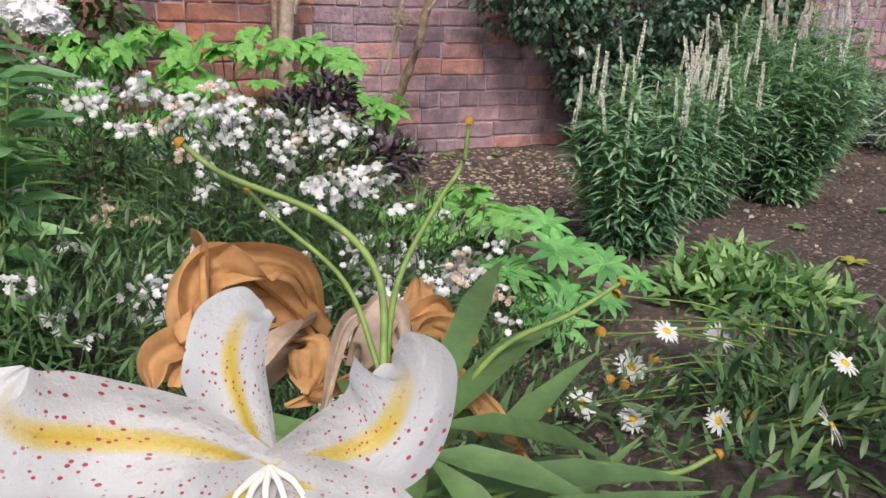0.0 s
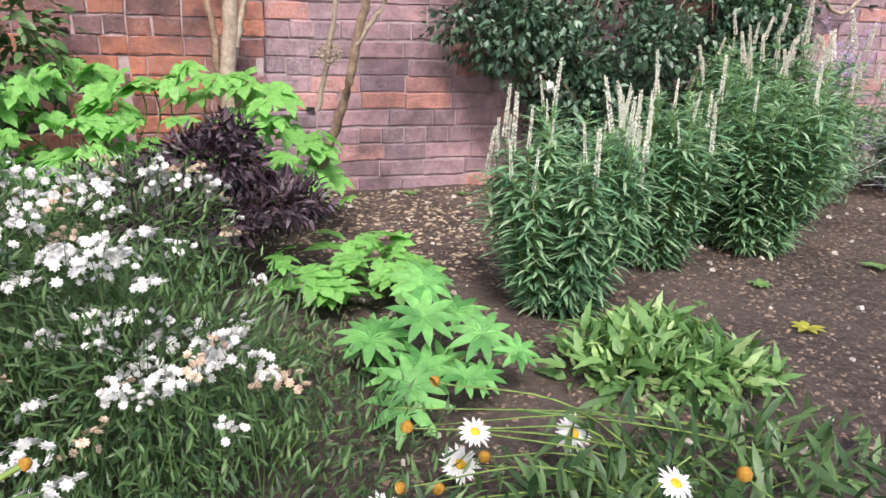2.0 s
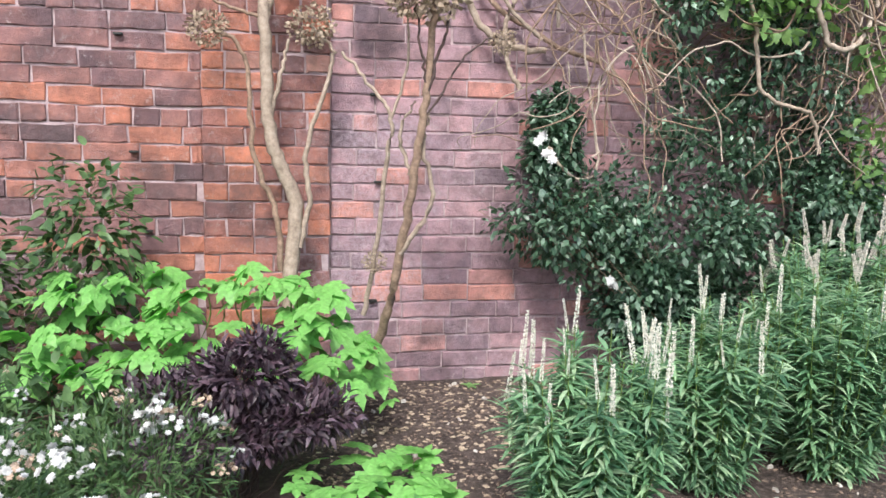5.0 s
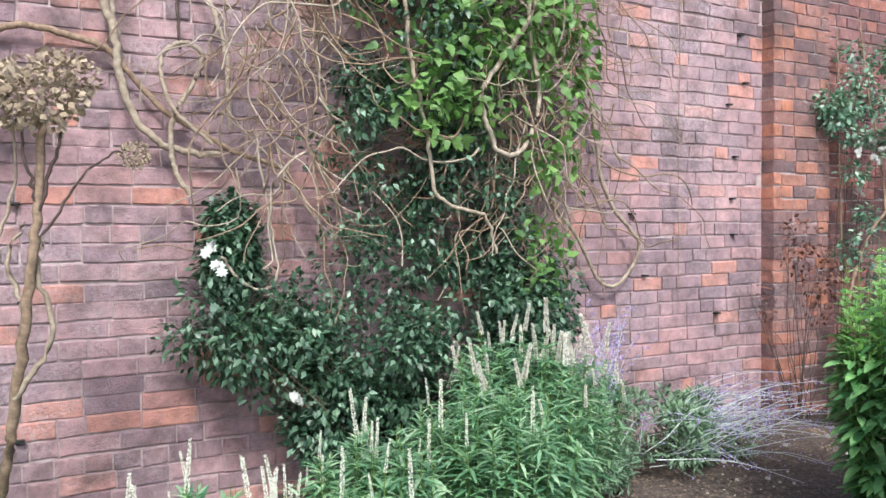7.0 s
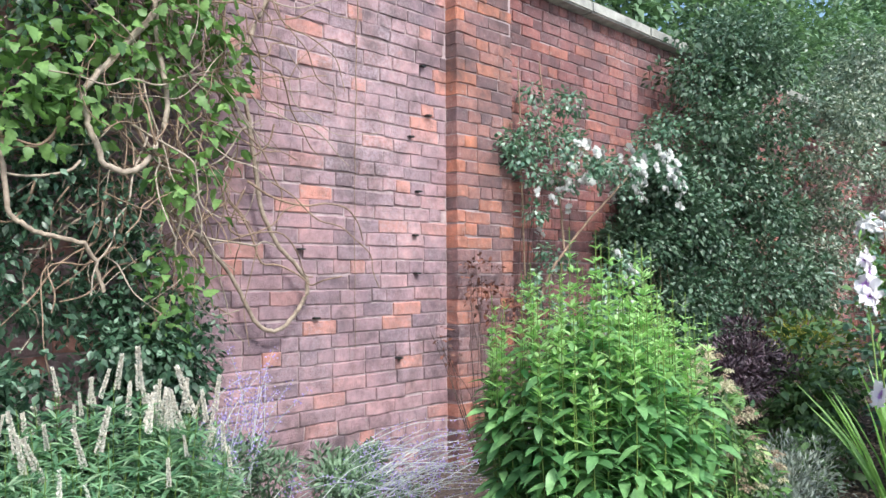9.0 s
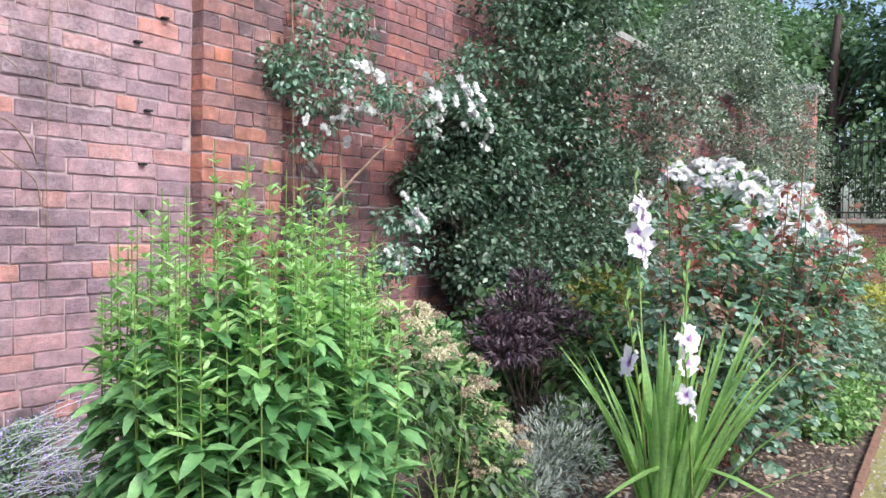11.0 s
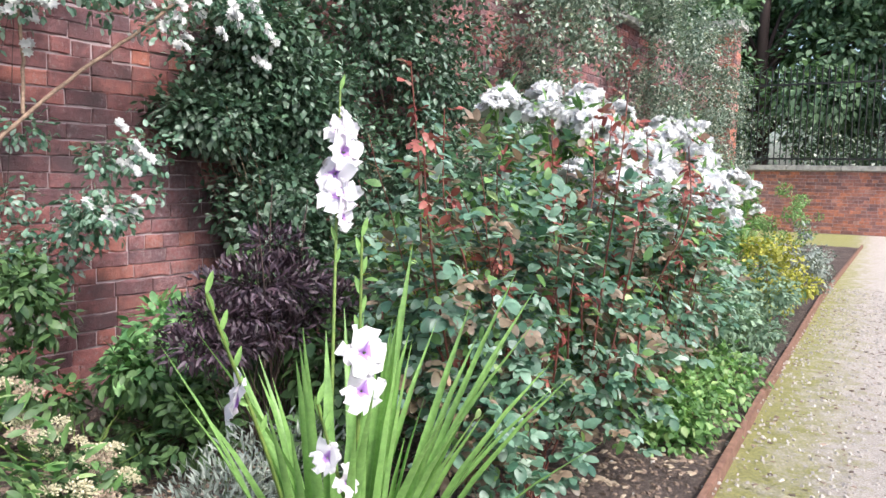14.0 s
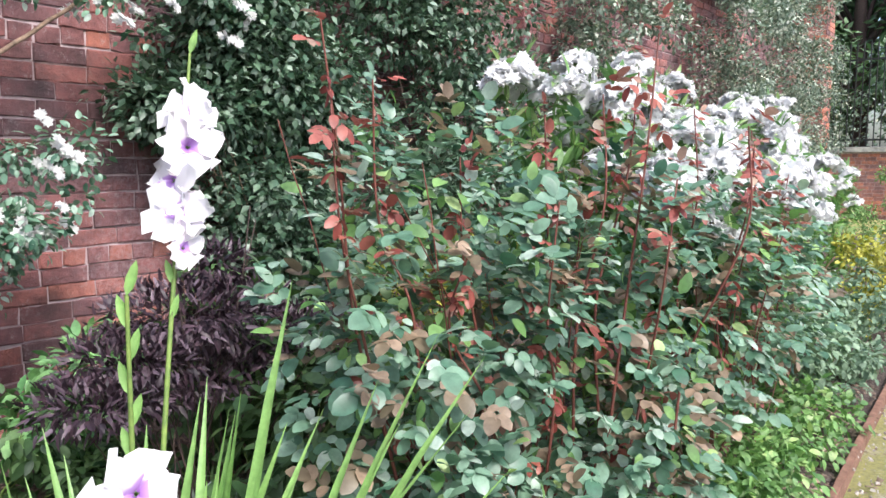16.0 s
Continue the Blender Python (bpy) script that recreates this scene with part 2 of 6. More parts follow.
L_EVER = leaf_mat("evergreen_leaf", (0.018, 0.055, 0.032), (0.075, 0.155, 0.09), 0.35, 0.2, (0.20, 0.32, 0.24))
L_HEDGE = leaf_mat("ivy_leaf", (0.026, 0.07, 0.04), (0.10, 0.185, 0.115), 0.38, 0.2, (0.24, 0.34, 0.27))
L_PALE = leaf_mat("variegated_leaf", (0.06, 0.11, 0.075), (0.22, 0.31, 0.245), 0.45, 0.2, (0.50, 0.56, 0.49))
L_CLIMB = leaf_mat("climber_leaf", (0.07, 0.165, 0.05), (0.22, 0.40, 0.12), 0.5, 0.4)
L_LIME = leaf_mat("lime_leaf", (0.105, 0.32, 0.05), (0.23, 0.54, 0.12), 0.5, 0.4, tint=(0.8, 1.15, 0.55))
L_DARK = leaf_mat("purple_black_leaf", (0.018, 0.010, 0.018), (0.07, 0.04, 0.06), 0.5, 0.1, (0.14, 0.10, 0.14), tint=(1.0, 1.0, 1.0))
L_LUPIN = leaf_mat("lupin_leaf", (0.065, 0.25, 0.055), (0.16, 0.44, 0.115), 0.55, 0.35)
L_MOUND = leaf_mat("mound_leaf", (0.065, 0.175, 0.045), (0.20, 0.39, 0.12), 0.5, 0.35, (0.34, 0.50, 0.20))
L_TALL = leaf_mat("tall_leaf", (0.065, 0.20, 0.07), (0.22, 0.45, 0.17), 0.45, 0.35)
L_TIP = leaf_mat("tall_tip_leaf", (0.22, 0.46, 0.13), (0.42, 0.66, 0.26), 0.5, 0.4)
L_DULL = leaf_mat("dull_leaf", (0.025, 0.075, 0.025), (0.10, 0.195, 0.065), 0.5, 0.25)
L_GREY = leaf_mat("grey_leaf", (0.14, 0.19, 0.165), (0.32, 0.38, 0.35), 0.7, 0.2)
L_SAGE = leaf_mat("sage_leaf", (0.065, 0.14, 0.08), (0.22, 0.34, 0.23), 0.6, 0.25)
L_ROSE = leaf_mat("rose_leaf", (0.045, 0.135, 0.085), (0.18, 0.325, 0.23), 0.4, 0.25, (0.35, 0.47, 0.41))
L_RED = leaf_mat("young_rose_leaf", (0.19, 0.04, 0.038), (0.36, 0.12, 0.10), 0.45, 0.3, (0.36, 0.27, 0.22), tint=(1.0, 1.0, 1.0))
L_BRONZE = leaf_mat("bronze_rose_leaf", (0.12, 0.10, 0.07), (0.30, 0.22, 0.17), 0.45, 0.25, tint=(1.0, 1.0, 0.8))
L_WITHER = leaf_mat("withered_red_leaf", (0.07, 0.03, 0.025), (0.20, 0.075, 0.055), 0.7, 0.15, tint=(1.0, 1.0, 1.0))
L_SWORD = leaf_mat("sword_leaf", (0.09, 0.24, 0.05), (0.27, 0.50, 0.14), 0.42, 0.35)
L_YELLOW = leaf_mat("yellow_leaf", (0.20, 0.22, 0.03), (0.46, 0.44, 0.09), 0.55, 0.35)
L_TREE = leaf_mat("tree_leaf", (0.05, 0.115, 0.06), (0.16, 0.28, 0.15), 0.5, 0.3)
L_BROWN = leaf_mat("withered_leaf", (0.44, 0.19, 0.065), (0.56, 0.32, 0.14), 0.75, 0.3, tint=(1.0, 1.0, 1.0))
PALE_WITHER = leaf_mat("pale_withered_petal", (0.40, 0.27, 0.19), (0.50, 0.40, 0.33), 0.7, 0.3, tint=(1.0, 0.9, 0.8))
LILY_LEAF = leaf_mat("lily_leaf", (0.05, 0.12, 0.035), (0.12, 0.22, 0.07), 0.42, 0.3)
LILY_PETAL, GLAD_PETAL = spotted_petal(), gladiolus_petal()


# ---- shape helpers ----
RNG = np.random.default_rng(7)


def unit(a):
    return a / np.maximum(np.linalg.norm(a, axis=-1, keepdims=True), 1e-9)


def grid_mesh(name, verts, quads, mat, smooth=True, uv=None):
    me = bpy.data.meshes.new(name)
    verts, quads = np.asarray(verts, np.float32).reshape(-1, 3), np.asarray(quads, np.int32)
    k = quads.shape[1]
    me.vertices.add(len(verts))
    me.vertices.foreach_set("co", verts.ravel())
    me.loops.add(quads.size)
    me.loops.foreach_set("vertex_index", quads.ravel())
    me.polygons.add(len(quads))
    me.polygons.foreach_set("loop_start", np.arange(0, quads.size, k, dtype=np.int32))
    me.polygons.foreach_set("use_smooth", np.full(len(quads), smooth))
    if uv is not None:
        layer = me.uv_layers.new(name="UVMap")
        layer.data.foreach_set("uv", np.asarray(uv, np.float32)[quads.ravel()].ravel())
    me.materials.append(mat)
    me.update(calc_edges=True)
    return me


PROFILES = {
    "lance": [(0, 0.06), (0.25, 0.8), (0.55, 0.85), (0.8, 0.4), (1, 0.02)],
    "oval": [(0, 0.1), (0.2, 0.8), (0.5, 1.0), (0.8, 0.65), (1, 0.05)],
    "small": [(0, 0.15), (0.45, 1.0), (1, 0.05)],
    "round": [(0, 0.2), (0.2, 0.85), (0.5, 1.0), (0.8, 0.8), (1, 0.15)],
    "strap": [(0, 0.7), (0.2, 0.95), (0.4, 1.0), (0.6, 0.9), (0.8, 0.6), (1, 0.03)],
    "petal": [(0, 0.25), (0.2, 0.7), (0.45, 1.0), (0.7, 0.95), (0.9, 0.6), (1, 0.1)],
    "lobed": [(0, 0.12), (0.1, 0.7), (0.22, 1.0), (0.32, 0.72), (0.45, 0.95), (0.56, 0.55), (0.72, 0.6), (0.84, 0.3), (1, 0.02)],
}


def leaves(name, mat, p, d, n, length, width, profile="oval", droop=0.25, fold=0.2, cup=0.0):
    """One mesh of many leaves: each runs from p along d, faces n, bends down by droop and folds along its rib."""
    p, d, n = (np.asarray(a, float).reshape(-1, 3) for a in (p, d, n))
    c = len(p)
    length, width = np.broadcast_to(np.asarray(length, float), c), np.broadcast_to(np.asarray(width, float), c)
    d = unit(d)
    s = unit(np.cross(n, d) + 1e-6)
    n = np.cross(d, s)
    prof = np.array(PROFILES[profile])
    k = len(prof)
    t, w = prof[:, 0], prof[:, 1]
    mid = p[:, None] + (length[:, None] * t)[..., None] * d[:, None] - (np.broadcast_to(np.asarray(droop, float), c)[:, None] * length[:, None] * t ** 2)[..., None] * n[:, None]
    half = (width[:, None] * 0.5 * w)[..., None]
    rise = fold * half * n[:, None] + cup * half * n[:, None] * t[None, :, None]
    v = np.stack([mid - half * s[:, None] + rise, mid, mid + half * s[:, None] + rise], 2)
    base = (np.arange(c) * k * 3)[:, None, None, None]
    i, j = np.meshgrid(np.arange(k - 1), np.arange(2), indexing="ij")
    q = np.stack([i * 3 + j, i * 3 + j + 1, i * 3 + j + 4, i * 3 + j + 3], -1)[None] + base
    uv = np.broadcast_to(np.stack([np.repeat(t[:, None], 3, 1), np.broadcast_to([0.0, 0.5, 1.0], (k, 3))], -1), (c, k, 3, 2)).reshape(-1, 2)
    return grid_mesh(name, v, q.reshape(-1, 4), mat, True, uv)


def tubes(name, mat, lines, radii, sides=6, taper=0.4):
    """One mesh of stems: each line a list of points, thinner towards its end."""
    vs, qs, at = [], [], 0
    for line, r in zip(lines, radii):
        a = np.asarray(line, float)
        tang = unit(np.gradient(a, axis=0))
        up = np.where(np.abs(tang[:, 2:]) > 0.9, [[1.0, 0, 0]], [[0, 0, 1.0]])
        s = unit(np.cross(tang, up))
        u = np.cross(s, tang)
        rr = r * np.linspace(1, taper, len(a))[:, None, None]
        ang = np.linspace(0, 2 * math.pi, sides, endpoint=False)
        ring = a[:, None] + rr * (np.cos(ang)[None, :, None] * s[:, None] + np.sin(ang)[None, :, None] * u[:, None])
        k = len(a)
        vs.append(ring.reshape(-1, 3))
        i, j = np.meshgrid(np.arange(k - 1), np.arange(sides), indexing="ij")
        qs.append((np.stack([i * sides + j, i * sides + (j + 1) % sides, (i + 1) * sides + (j + 1) % sides, (i + 1) * sides + j], -1) + at).reshape(-1, 4))
        at += k * sides
    return grid_mesh(name, np.concatenate(vs), np.concatenate(qs), mat)


def smooth_line(points, steps=6, wobble=0.0):
    """A smooth curve through the points, with small bends."""
    a = np.asarray(points, float)
    a = np.vstack([2 * a[0] - a[1], a, 2 * a[-1] - a[-2]])
    out = []
    for i in range(1, len(a) - 2):
        for t in np.linspace(0, 1, steps, endpoint=False):
            p0, p1, p2, p3 = a[i - 1:i + 3]
            out.append(0.5 * (2 * p1 + (p2 - p0) * t + (2 * p0 - 5 * p1 + 4 * p2 - p3) * t * t + (3 * p1 - p0 - 3 * p2 + p3) * t ** 3))
    out.append(a[-2])
    out = np.array(out)
    out[1:-1] += RNG.normal(0, wobble, out[1:-1].shape) if wobble else 0
    return out


def thing(name, place, label, category, group="", kind=""):
    ob = new(name)
    ob.location = place
    ob.empty_display_size = 0.05
    return tagged(ob, label, category, group, kind)


JOINED = ("stems", "sprays", "young_shoots", "flowers", "buds", "discs", "twigs")


def part(name, me, parent, label="", m=None):
    """A mesh of its own under a thing; its mesh is in world metres unless a pose m is given."""
    ob = new(name, me)
    ob.parent = parent
    up = parent.matrix_basis if parent.parent is None else parent.parent.matrix_basis @ parent.matrix_basis
    ob.matrix_basis = m if m is not None else up.inverted()
    return tagged(ob, label, kind="stuff" if name in JOINED else "")


def rand_dirs(c, up=0.0):
    v = unit(RNG.normal(size=(c, 3)))
    v[:, 2] += up
    return unit(v)


def in_blobs(blobs, c, shell=0.55):
    """Points in a union of ellipsoids, most of them near the skin, with the way out of it: blob rows are x, y, z, rx, ry, rz."""
    b = np.asarray(blobs, float)
    weight = (b[:, 3] * b[:, 4] * b[:, 5]) ** (2 / 3)
    pick = RNG.choice(len(b), c, p=weight / weight.sum())
    u = rand_dirs(c)
    r = shell + (1 - shell) * RNG.random(c) ** 0.5
    lump = np.array([noise.noise(Vector(b[i, :3] + 2.3 * w)) for i, w in zip(pick, u)])
    r = r * (1 + 0.28 * lump)
    return b[pick, :3] + u * b[pick, 3:] * r[:, None], unit(u / b[pick, 3:])


def clumps(blobs, each, size):
    """Smaller tufts set over the skin of large blobs, so that a mass of foliage has lit tops and dark hollows."""
    out = []
    for b in np.asarray(blobs, float):
        u = rand_dirs(each)
        r = RNG.uniform(0.55, 1.0, each)[:, None]
        p = b[:3] + u * b[3:] * r
        k = size * RNG.uniform(0.6, 1.3, (each, 1))
        out.append(np.hstack([p, k, k * 0.9, k * 0.75]))
    return np.concatenate(out)


def leaf_mass(name, mat, blobs, c, length, width, profile="small", hang=0.3, spread=0.7, shell=0.55, floor=0.02, droop=0.25, front=None):
    """Foliage: leaves set in blobs, pointing outwards, sideways and down a little."""
    p, out = in_blobs(blobs, c, shell)
    keep = p[:, 2] > floor
    if front is not None:
        keep &= p[:, 1] < front
    p, out = p[keep], out[keep]
    c = len(p)
    d = unit(out + spread * rand_dirs(c) - [0, 0, hang])
    nrm = unit(out * 0.6 + [0, 0, 0.8] + 0.5 * rand_dirs(c))
    size = RNG.uniform(0.6, 1.15, c)
    return leaves(name, mat, p, d, nrm, length * size, width * size, profile, droop)


def sprigs(name, mat, p, d, size, pairs=2, width=0.72):
    """Compound leaves: pairs of leaflets along a rib, and one at its end."""
    p, d = np.asarray(p, float), unit(np.asarray(d, float))
    c = len(p)
    up = unit(np.tile([0, -0.25, 1.0], (c, 1)) + 0.45 * rand_dirs(c))
    s = unit(np.cross(up, d))
    size = np.broadcast_to(np.asarray(size, float), c)
    at, way, face, ln = [], [], [], []
    for k in range(pairs):
        f = (k + 0.8) / pairs
        for side in (-1, 1):
            at.append(p + d * (size * 1.3 * f)[:, None])
            way.append(d * 0.55 + s * side)
            face.append(up + 0.35 * rand_dirs(c))
            ln.append(size * (0.75 + 0.15 * k) * RNG.uniform(0.8, 1.15, c))
    at.append(p + d * (size * 1.35)[:, None])
    way.append(d)
    face.append(up + 0.3 * rand_dirs(c))
    ln.append(size * RNG.uniform(0.9, 1.2, c))
    ln = np.concatenate(ln)
    return leaves(name, mat, np.concatenate(at), np.concatenate(way), unit(np.concatenate(face)), ln, ln * width, "round", 0.25, 0.18)


def sheet(name, mat, spine, width, face, cup=0.25, crumple=0.0, shape="petal"):
    """One broad petal that follows a bent spine: cupped across, its edge waved."""
    a = smooth_line(spine, 7)
    k, m = len(a), 9
    t = np.linspace(0, 1, k)
    prof = np.array(PROFILES[shape])
    w = np.interp(t, prof[:, 0], prof[:, 1]) * width * 0.5
    tang = unit(np.gradient(a, axis=0))
    s = unit(np.cross(np.tile(np.asarray(face, float), (k, 1)), tang))
    n = np.cross(tang, s)
    v = np.linspace(-1, 1, m)
    pts = a[:, None] + (w[:, None] * v)[..., None] * s[:, None] + (cup * w[:, None] * v ** 2)[..., None] * n[:, None]
    for i in range(k):
        for j in range(m):
            wave = noise.noise(Vector(pts[i, j] * 40)) * abs(v[j]) ** 2 * 0.25 * w[i]
            fold = noise.noise(Vector((v[j] * 3.2 + spine[0][0] * 90, t[i] * 1.6, width * 300))) * crumple * width
            pts[i, j] += n[i] * (wave + fold)
    i, j = np.meshgrid(np.arange(k - 1), np.arange(m - 1), indexing="ij")
    q = np.stack([i * m + j, i * m + j + 1, (i + 1) * m + j + 1, (i + 1) * m + j], -1).reshape(-1, 4)
    uv = np.stack(np.broadcast_arrays(t[:, None], (v * 0.5 + 0.5)[None]), -1).reshape(-1, 2)
    return grid_mesh(name, pts, q, mat, True, uv)


def join_quads(groups):
    vs, qs, at = [], [], 0
    for v, q in groups:
        vs.append(v)
        qs.append(q + at)
        at += len(v)
    return np.concatenate(vs), np.concatenate(qs)


def box_mesh(name, lo, hi, mat, bevel=0.0):
    bm = bmesh.new()
    bmesh.ops.create_cube(bm, size=1)
    lo, hi = Vector(lo), Vector(hi)
    for v in bm.verts:
        v.co = Vector([(l + h) / 2 + c * (h - l) for l, h, c in zip(lo, hi, v.co)])
    if bevel:
        bmesh.ops.bevel(bm, geom=bm.edges[:], offset=bevel, segments=2, affect="EDGES")
    me = bpy.data.meshes.new(name)
    bm.to_mesh(me)
    bm.free()
    me.materials.append(mat)
    return me


# ---- ground, bed and path ----
EDGE = [(-6, 0.80), (1, 1.02), (5, 1.40), (8.5, 1.64), (11, 1.74), (14, 1.86), (24, 2.05)]


def edge_y(x):
    xs, ys = zip(*EDGE)
    return np.interp(x, xs, ys)


def height_at(x, y):
    """The soil's height: gentle humps, higher towards the wall."""
    return 0.012 + 0.02 * noise.noise(Vector((x * 0.9, y * 0.9, 3))) + 0.012 * noise.noise(Vector((x * 6, y * 6, 1))) + 0.005 * noise.noise(Vector((x * 19, y * 19, 7)))


def ground():
    xs = np.concatenate([np.linspace(-900, -8, 6), np.linspace(-6, 28, 140), np.linspace(30, 900, 6)])
    ys = np.concatenate([np.linspace(-900, -8, 6), np.linspace(-5, 2.4, 34), np.linspace(4, 900, 7)])
    gx, gy = np.meshgrid(xs, ys, indexing="ij")
    z = np.array([0.006 * noise.noise(Vector((a * 1.7, b * 1.7, 9))) - 0.012 for a, b in zip(gx.ravel(), gy.ravel())])
    k = len(ys)
    i, j = np.meshgrid(np.arange(len(xs) - 1), np.arange(k - 1), indexing="ij")
    q = np.stack([i * k + j, (i + 1) * k + j, (i + 1) * k + j + 1, i * k + j + 1], -1).reshape(-1, 4)
    ob = new("ground", grid_mesh("ground", np.stack([gx.ravel(), gy.ravel(), z], 1), q, GRAVEL))
    tagged(ob, "pale gravel path with yellow-green moss along its edge", "path", kind="structure")


def soil_bed():
    xs, us = np.linspace(-6, 21.5, 460), np.linspace(0, 1, 70)
    gx, gu = np.meshgrid(xs, us, indexing="ij")
    gy = edge_y(gx) + 0.02 + gu * (4.66 - edge_y(gx))
    z = np.array([height_at(a, b) for a, b in zip(gx.ravel(), gy.ravel())]) + 0.008
    k = len(us)
    i, j = np.meshgrid(np.arange(len(xs) - 1), np.arange(k - 1), indexing="ij")
    q = np.stack([i * k + j, (i + 1) * k + j, (i + 1) * k + j + 1, i * k + j + 1], -1).reshape(-1, 4)
    bed = new("soil_bed", grid_mesh("soil_bed", np.stack([gx.ravel(), gy.ravel(), z], 1), q, SOIL))
    tagged(bed, "bare dark brown soil of the flower bed below the wall", "soil", kind="structure")


def scatter(name, label, category, mat, c, box, size, flat, on_path=False):
    """Loose chips or stones lying on the soil, as one object."""
    groups = []
    corner = np.array([[-1, -1, -1], [1, -1, -1], [1, 1, -1], [-1, 1, -1], [-1, -1, 1], [1, -1, 1], [1, 1, 1], [-1, 1, 1]], float)
    face = np.array([[0, 3, 2, 1], [4, 5, 6, 7], [0, 1, 5, 4], [1, 2, 6, 5], [2, 3, 7, 6], [3, 0, 4, 7]])
    x0, x1, y0, y1 = box
    for _ in range(c):
        x, y = RNG.uniform(x0, x1), RNG.uniform(y0, y1)
        if (y < edge_y(x) + 0.03) != on_path:
            continue
        a, s = RNG.uniform(0, 6.28), size * RNG.uniform(0.4, 1.3)
        v = corner * [s, s * RNG.uniform(0.35, 0.8), s * flat] * RNG.uniform(0.6, 1.1, (8, 3))
        v[4:, :2] *= 0.7
        v = v @ np.array(Matrix.Rotation(a, 3, "Z") @ Matrix.Rotation(RNG.normal(0, 0.3), 3, "X")).T
        groups.append((v + [x, y, height_at(x, y) + 0.008 + s * flat * 0.6], face))
    v, q = join_quads(groups)
    return tagged(new(name, grid_mesh(name, v, q, mat, False)), label, category, kind="stuff")


def edge_board():
    pts = [(x, edge_y(x)) for x in np.arange(-4, 22.1, 2.0)]
    root = thing("edging_board", (9, 1.7, 0), "weathered reddish wooden edging board between bed and path", "edging")
    for (x0, y0), (x1, y1) in zip(pts, pts[1:]):
        n = math.hypot(x1 - x0, y1 - y0)
        me = box_mesh("board", (0.004, -0.014, -0.08), (n - 0.004, 0.014, 0.052), BOARD, 0.004)
        m = Matrix.Translation((x0, y0, 0)) @ Matrix.Rotation(math.atan2(y1 - y0, x1 - x0), 4, "Z")
        part("board", me, root, "", root.matrix_basis.inverted() @ m)


# ---- the brick wall ----
WALL_Y, COURSE, LENGTH, JOINT, TOP = 4.6, 0.081, 0.2265, 0.008, 3.24
PIERS = [1.54, 6.62, 11.7, 16.78]
BRICK_FACES = np.array([[0, 1, 6, 7], [1, 2, 5, 6], [2, 3, 4, 5]] + [[o + 8 + i, o + 8 + (i + 1) % 8, o + (i + 1) % 8, o + i] for o in (0, 8) for i in range(8)])


def brick_shape(w, h, depth, rough=0.003):
    """A brick about its own middle, its face towards -y: worn arrises, chipped outline, uneven face."""
    a, b, e = w / 2, h / 2, 0.0045
    ring = np.array([[-1, -1], [-0.3, -1], [0.35, -1], [1, -1], [1, 1], [0.3, 1], [-0.35, 1], [-1, 1]], float)
    front = np.column_stack([ring[:, 0] * (a - e), np.zeros(8), ring[:, 1] * (b - e)])
    mid = np.column_stack([ring[:, 0] * a, np.full(8, e), ring[:, 1] * b])
    back = np.column_stack([ring[:, 0] * a, np.full(8, depth), ring[:, 1] * b])
    v = np.concatenate([front, mid, back])
    v[:16] += RNG.normal(0, rough, (16, 3)) * [0.8, 0.5, 0.8]
    return v


def course_bricks(x0, x1, row):
    """The bricks of one course between two ends: three rows of stretchers to one of headers."""
    step = LENGTH / 2 if row % 6 == 3 else LENGTH
    at = x0 - (LENGTH / 2 if row % 2 else 0) - RNG.uniform(0, 0.04)
    out = []
    while at < x1:
        w = step * RNG.choice([1, 1, 1, 1, 1, 1, 1, 1, 1.05, 0.5]) if step == LENGTH else step
        w *= RNG.uniform(0.95, 1.05)
        lo, hi = max(at, x0), min(at + w, x1)
        if hi - lo > 0.05:
            out.append((lo, hi))
        at += w
    return out


def near_stretch(x, z):
    return (2.13 < x < 2.95 and z < 1.5) or (5.0 < x < 6.55 and 0.45 < z < 1.35)


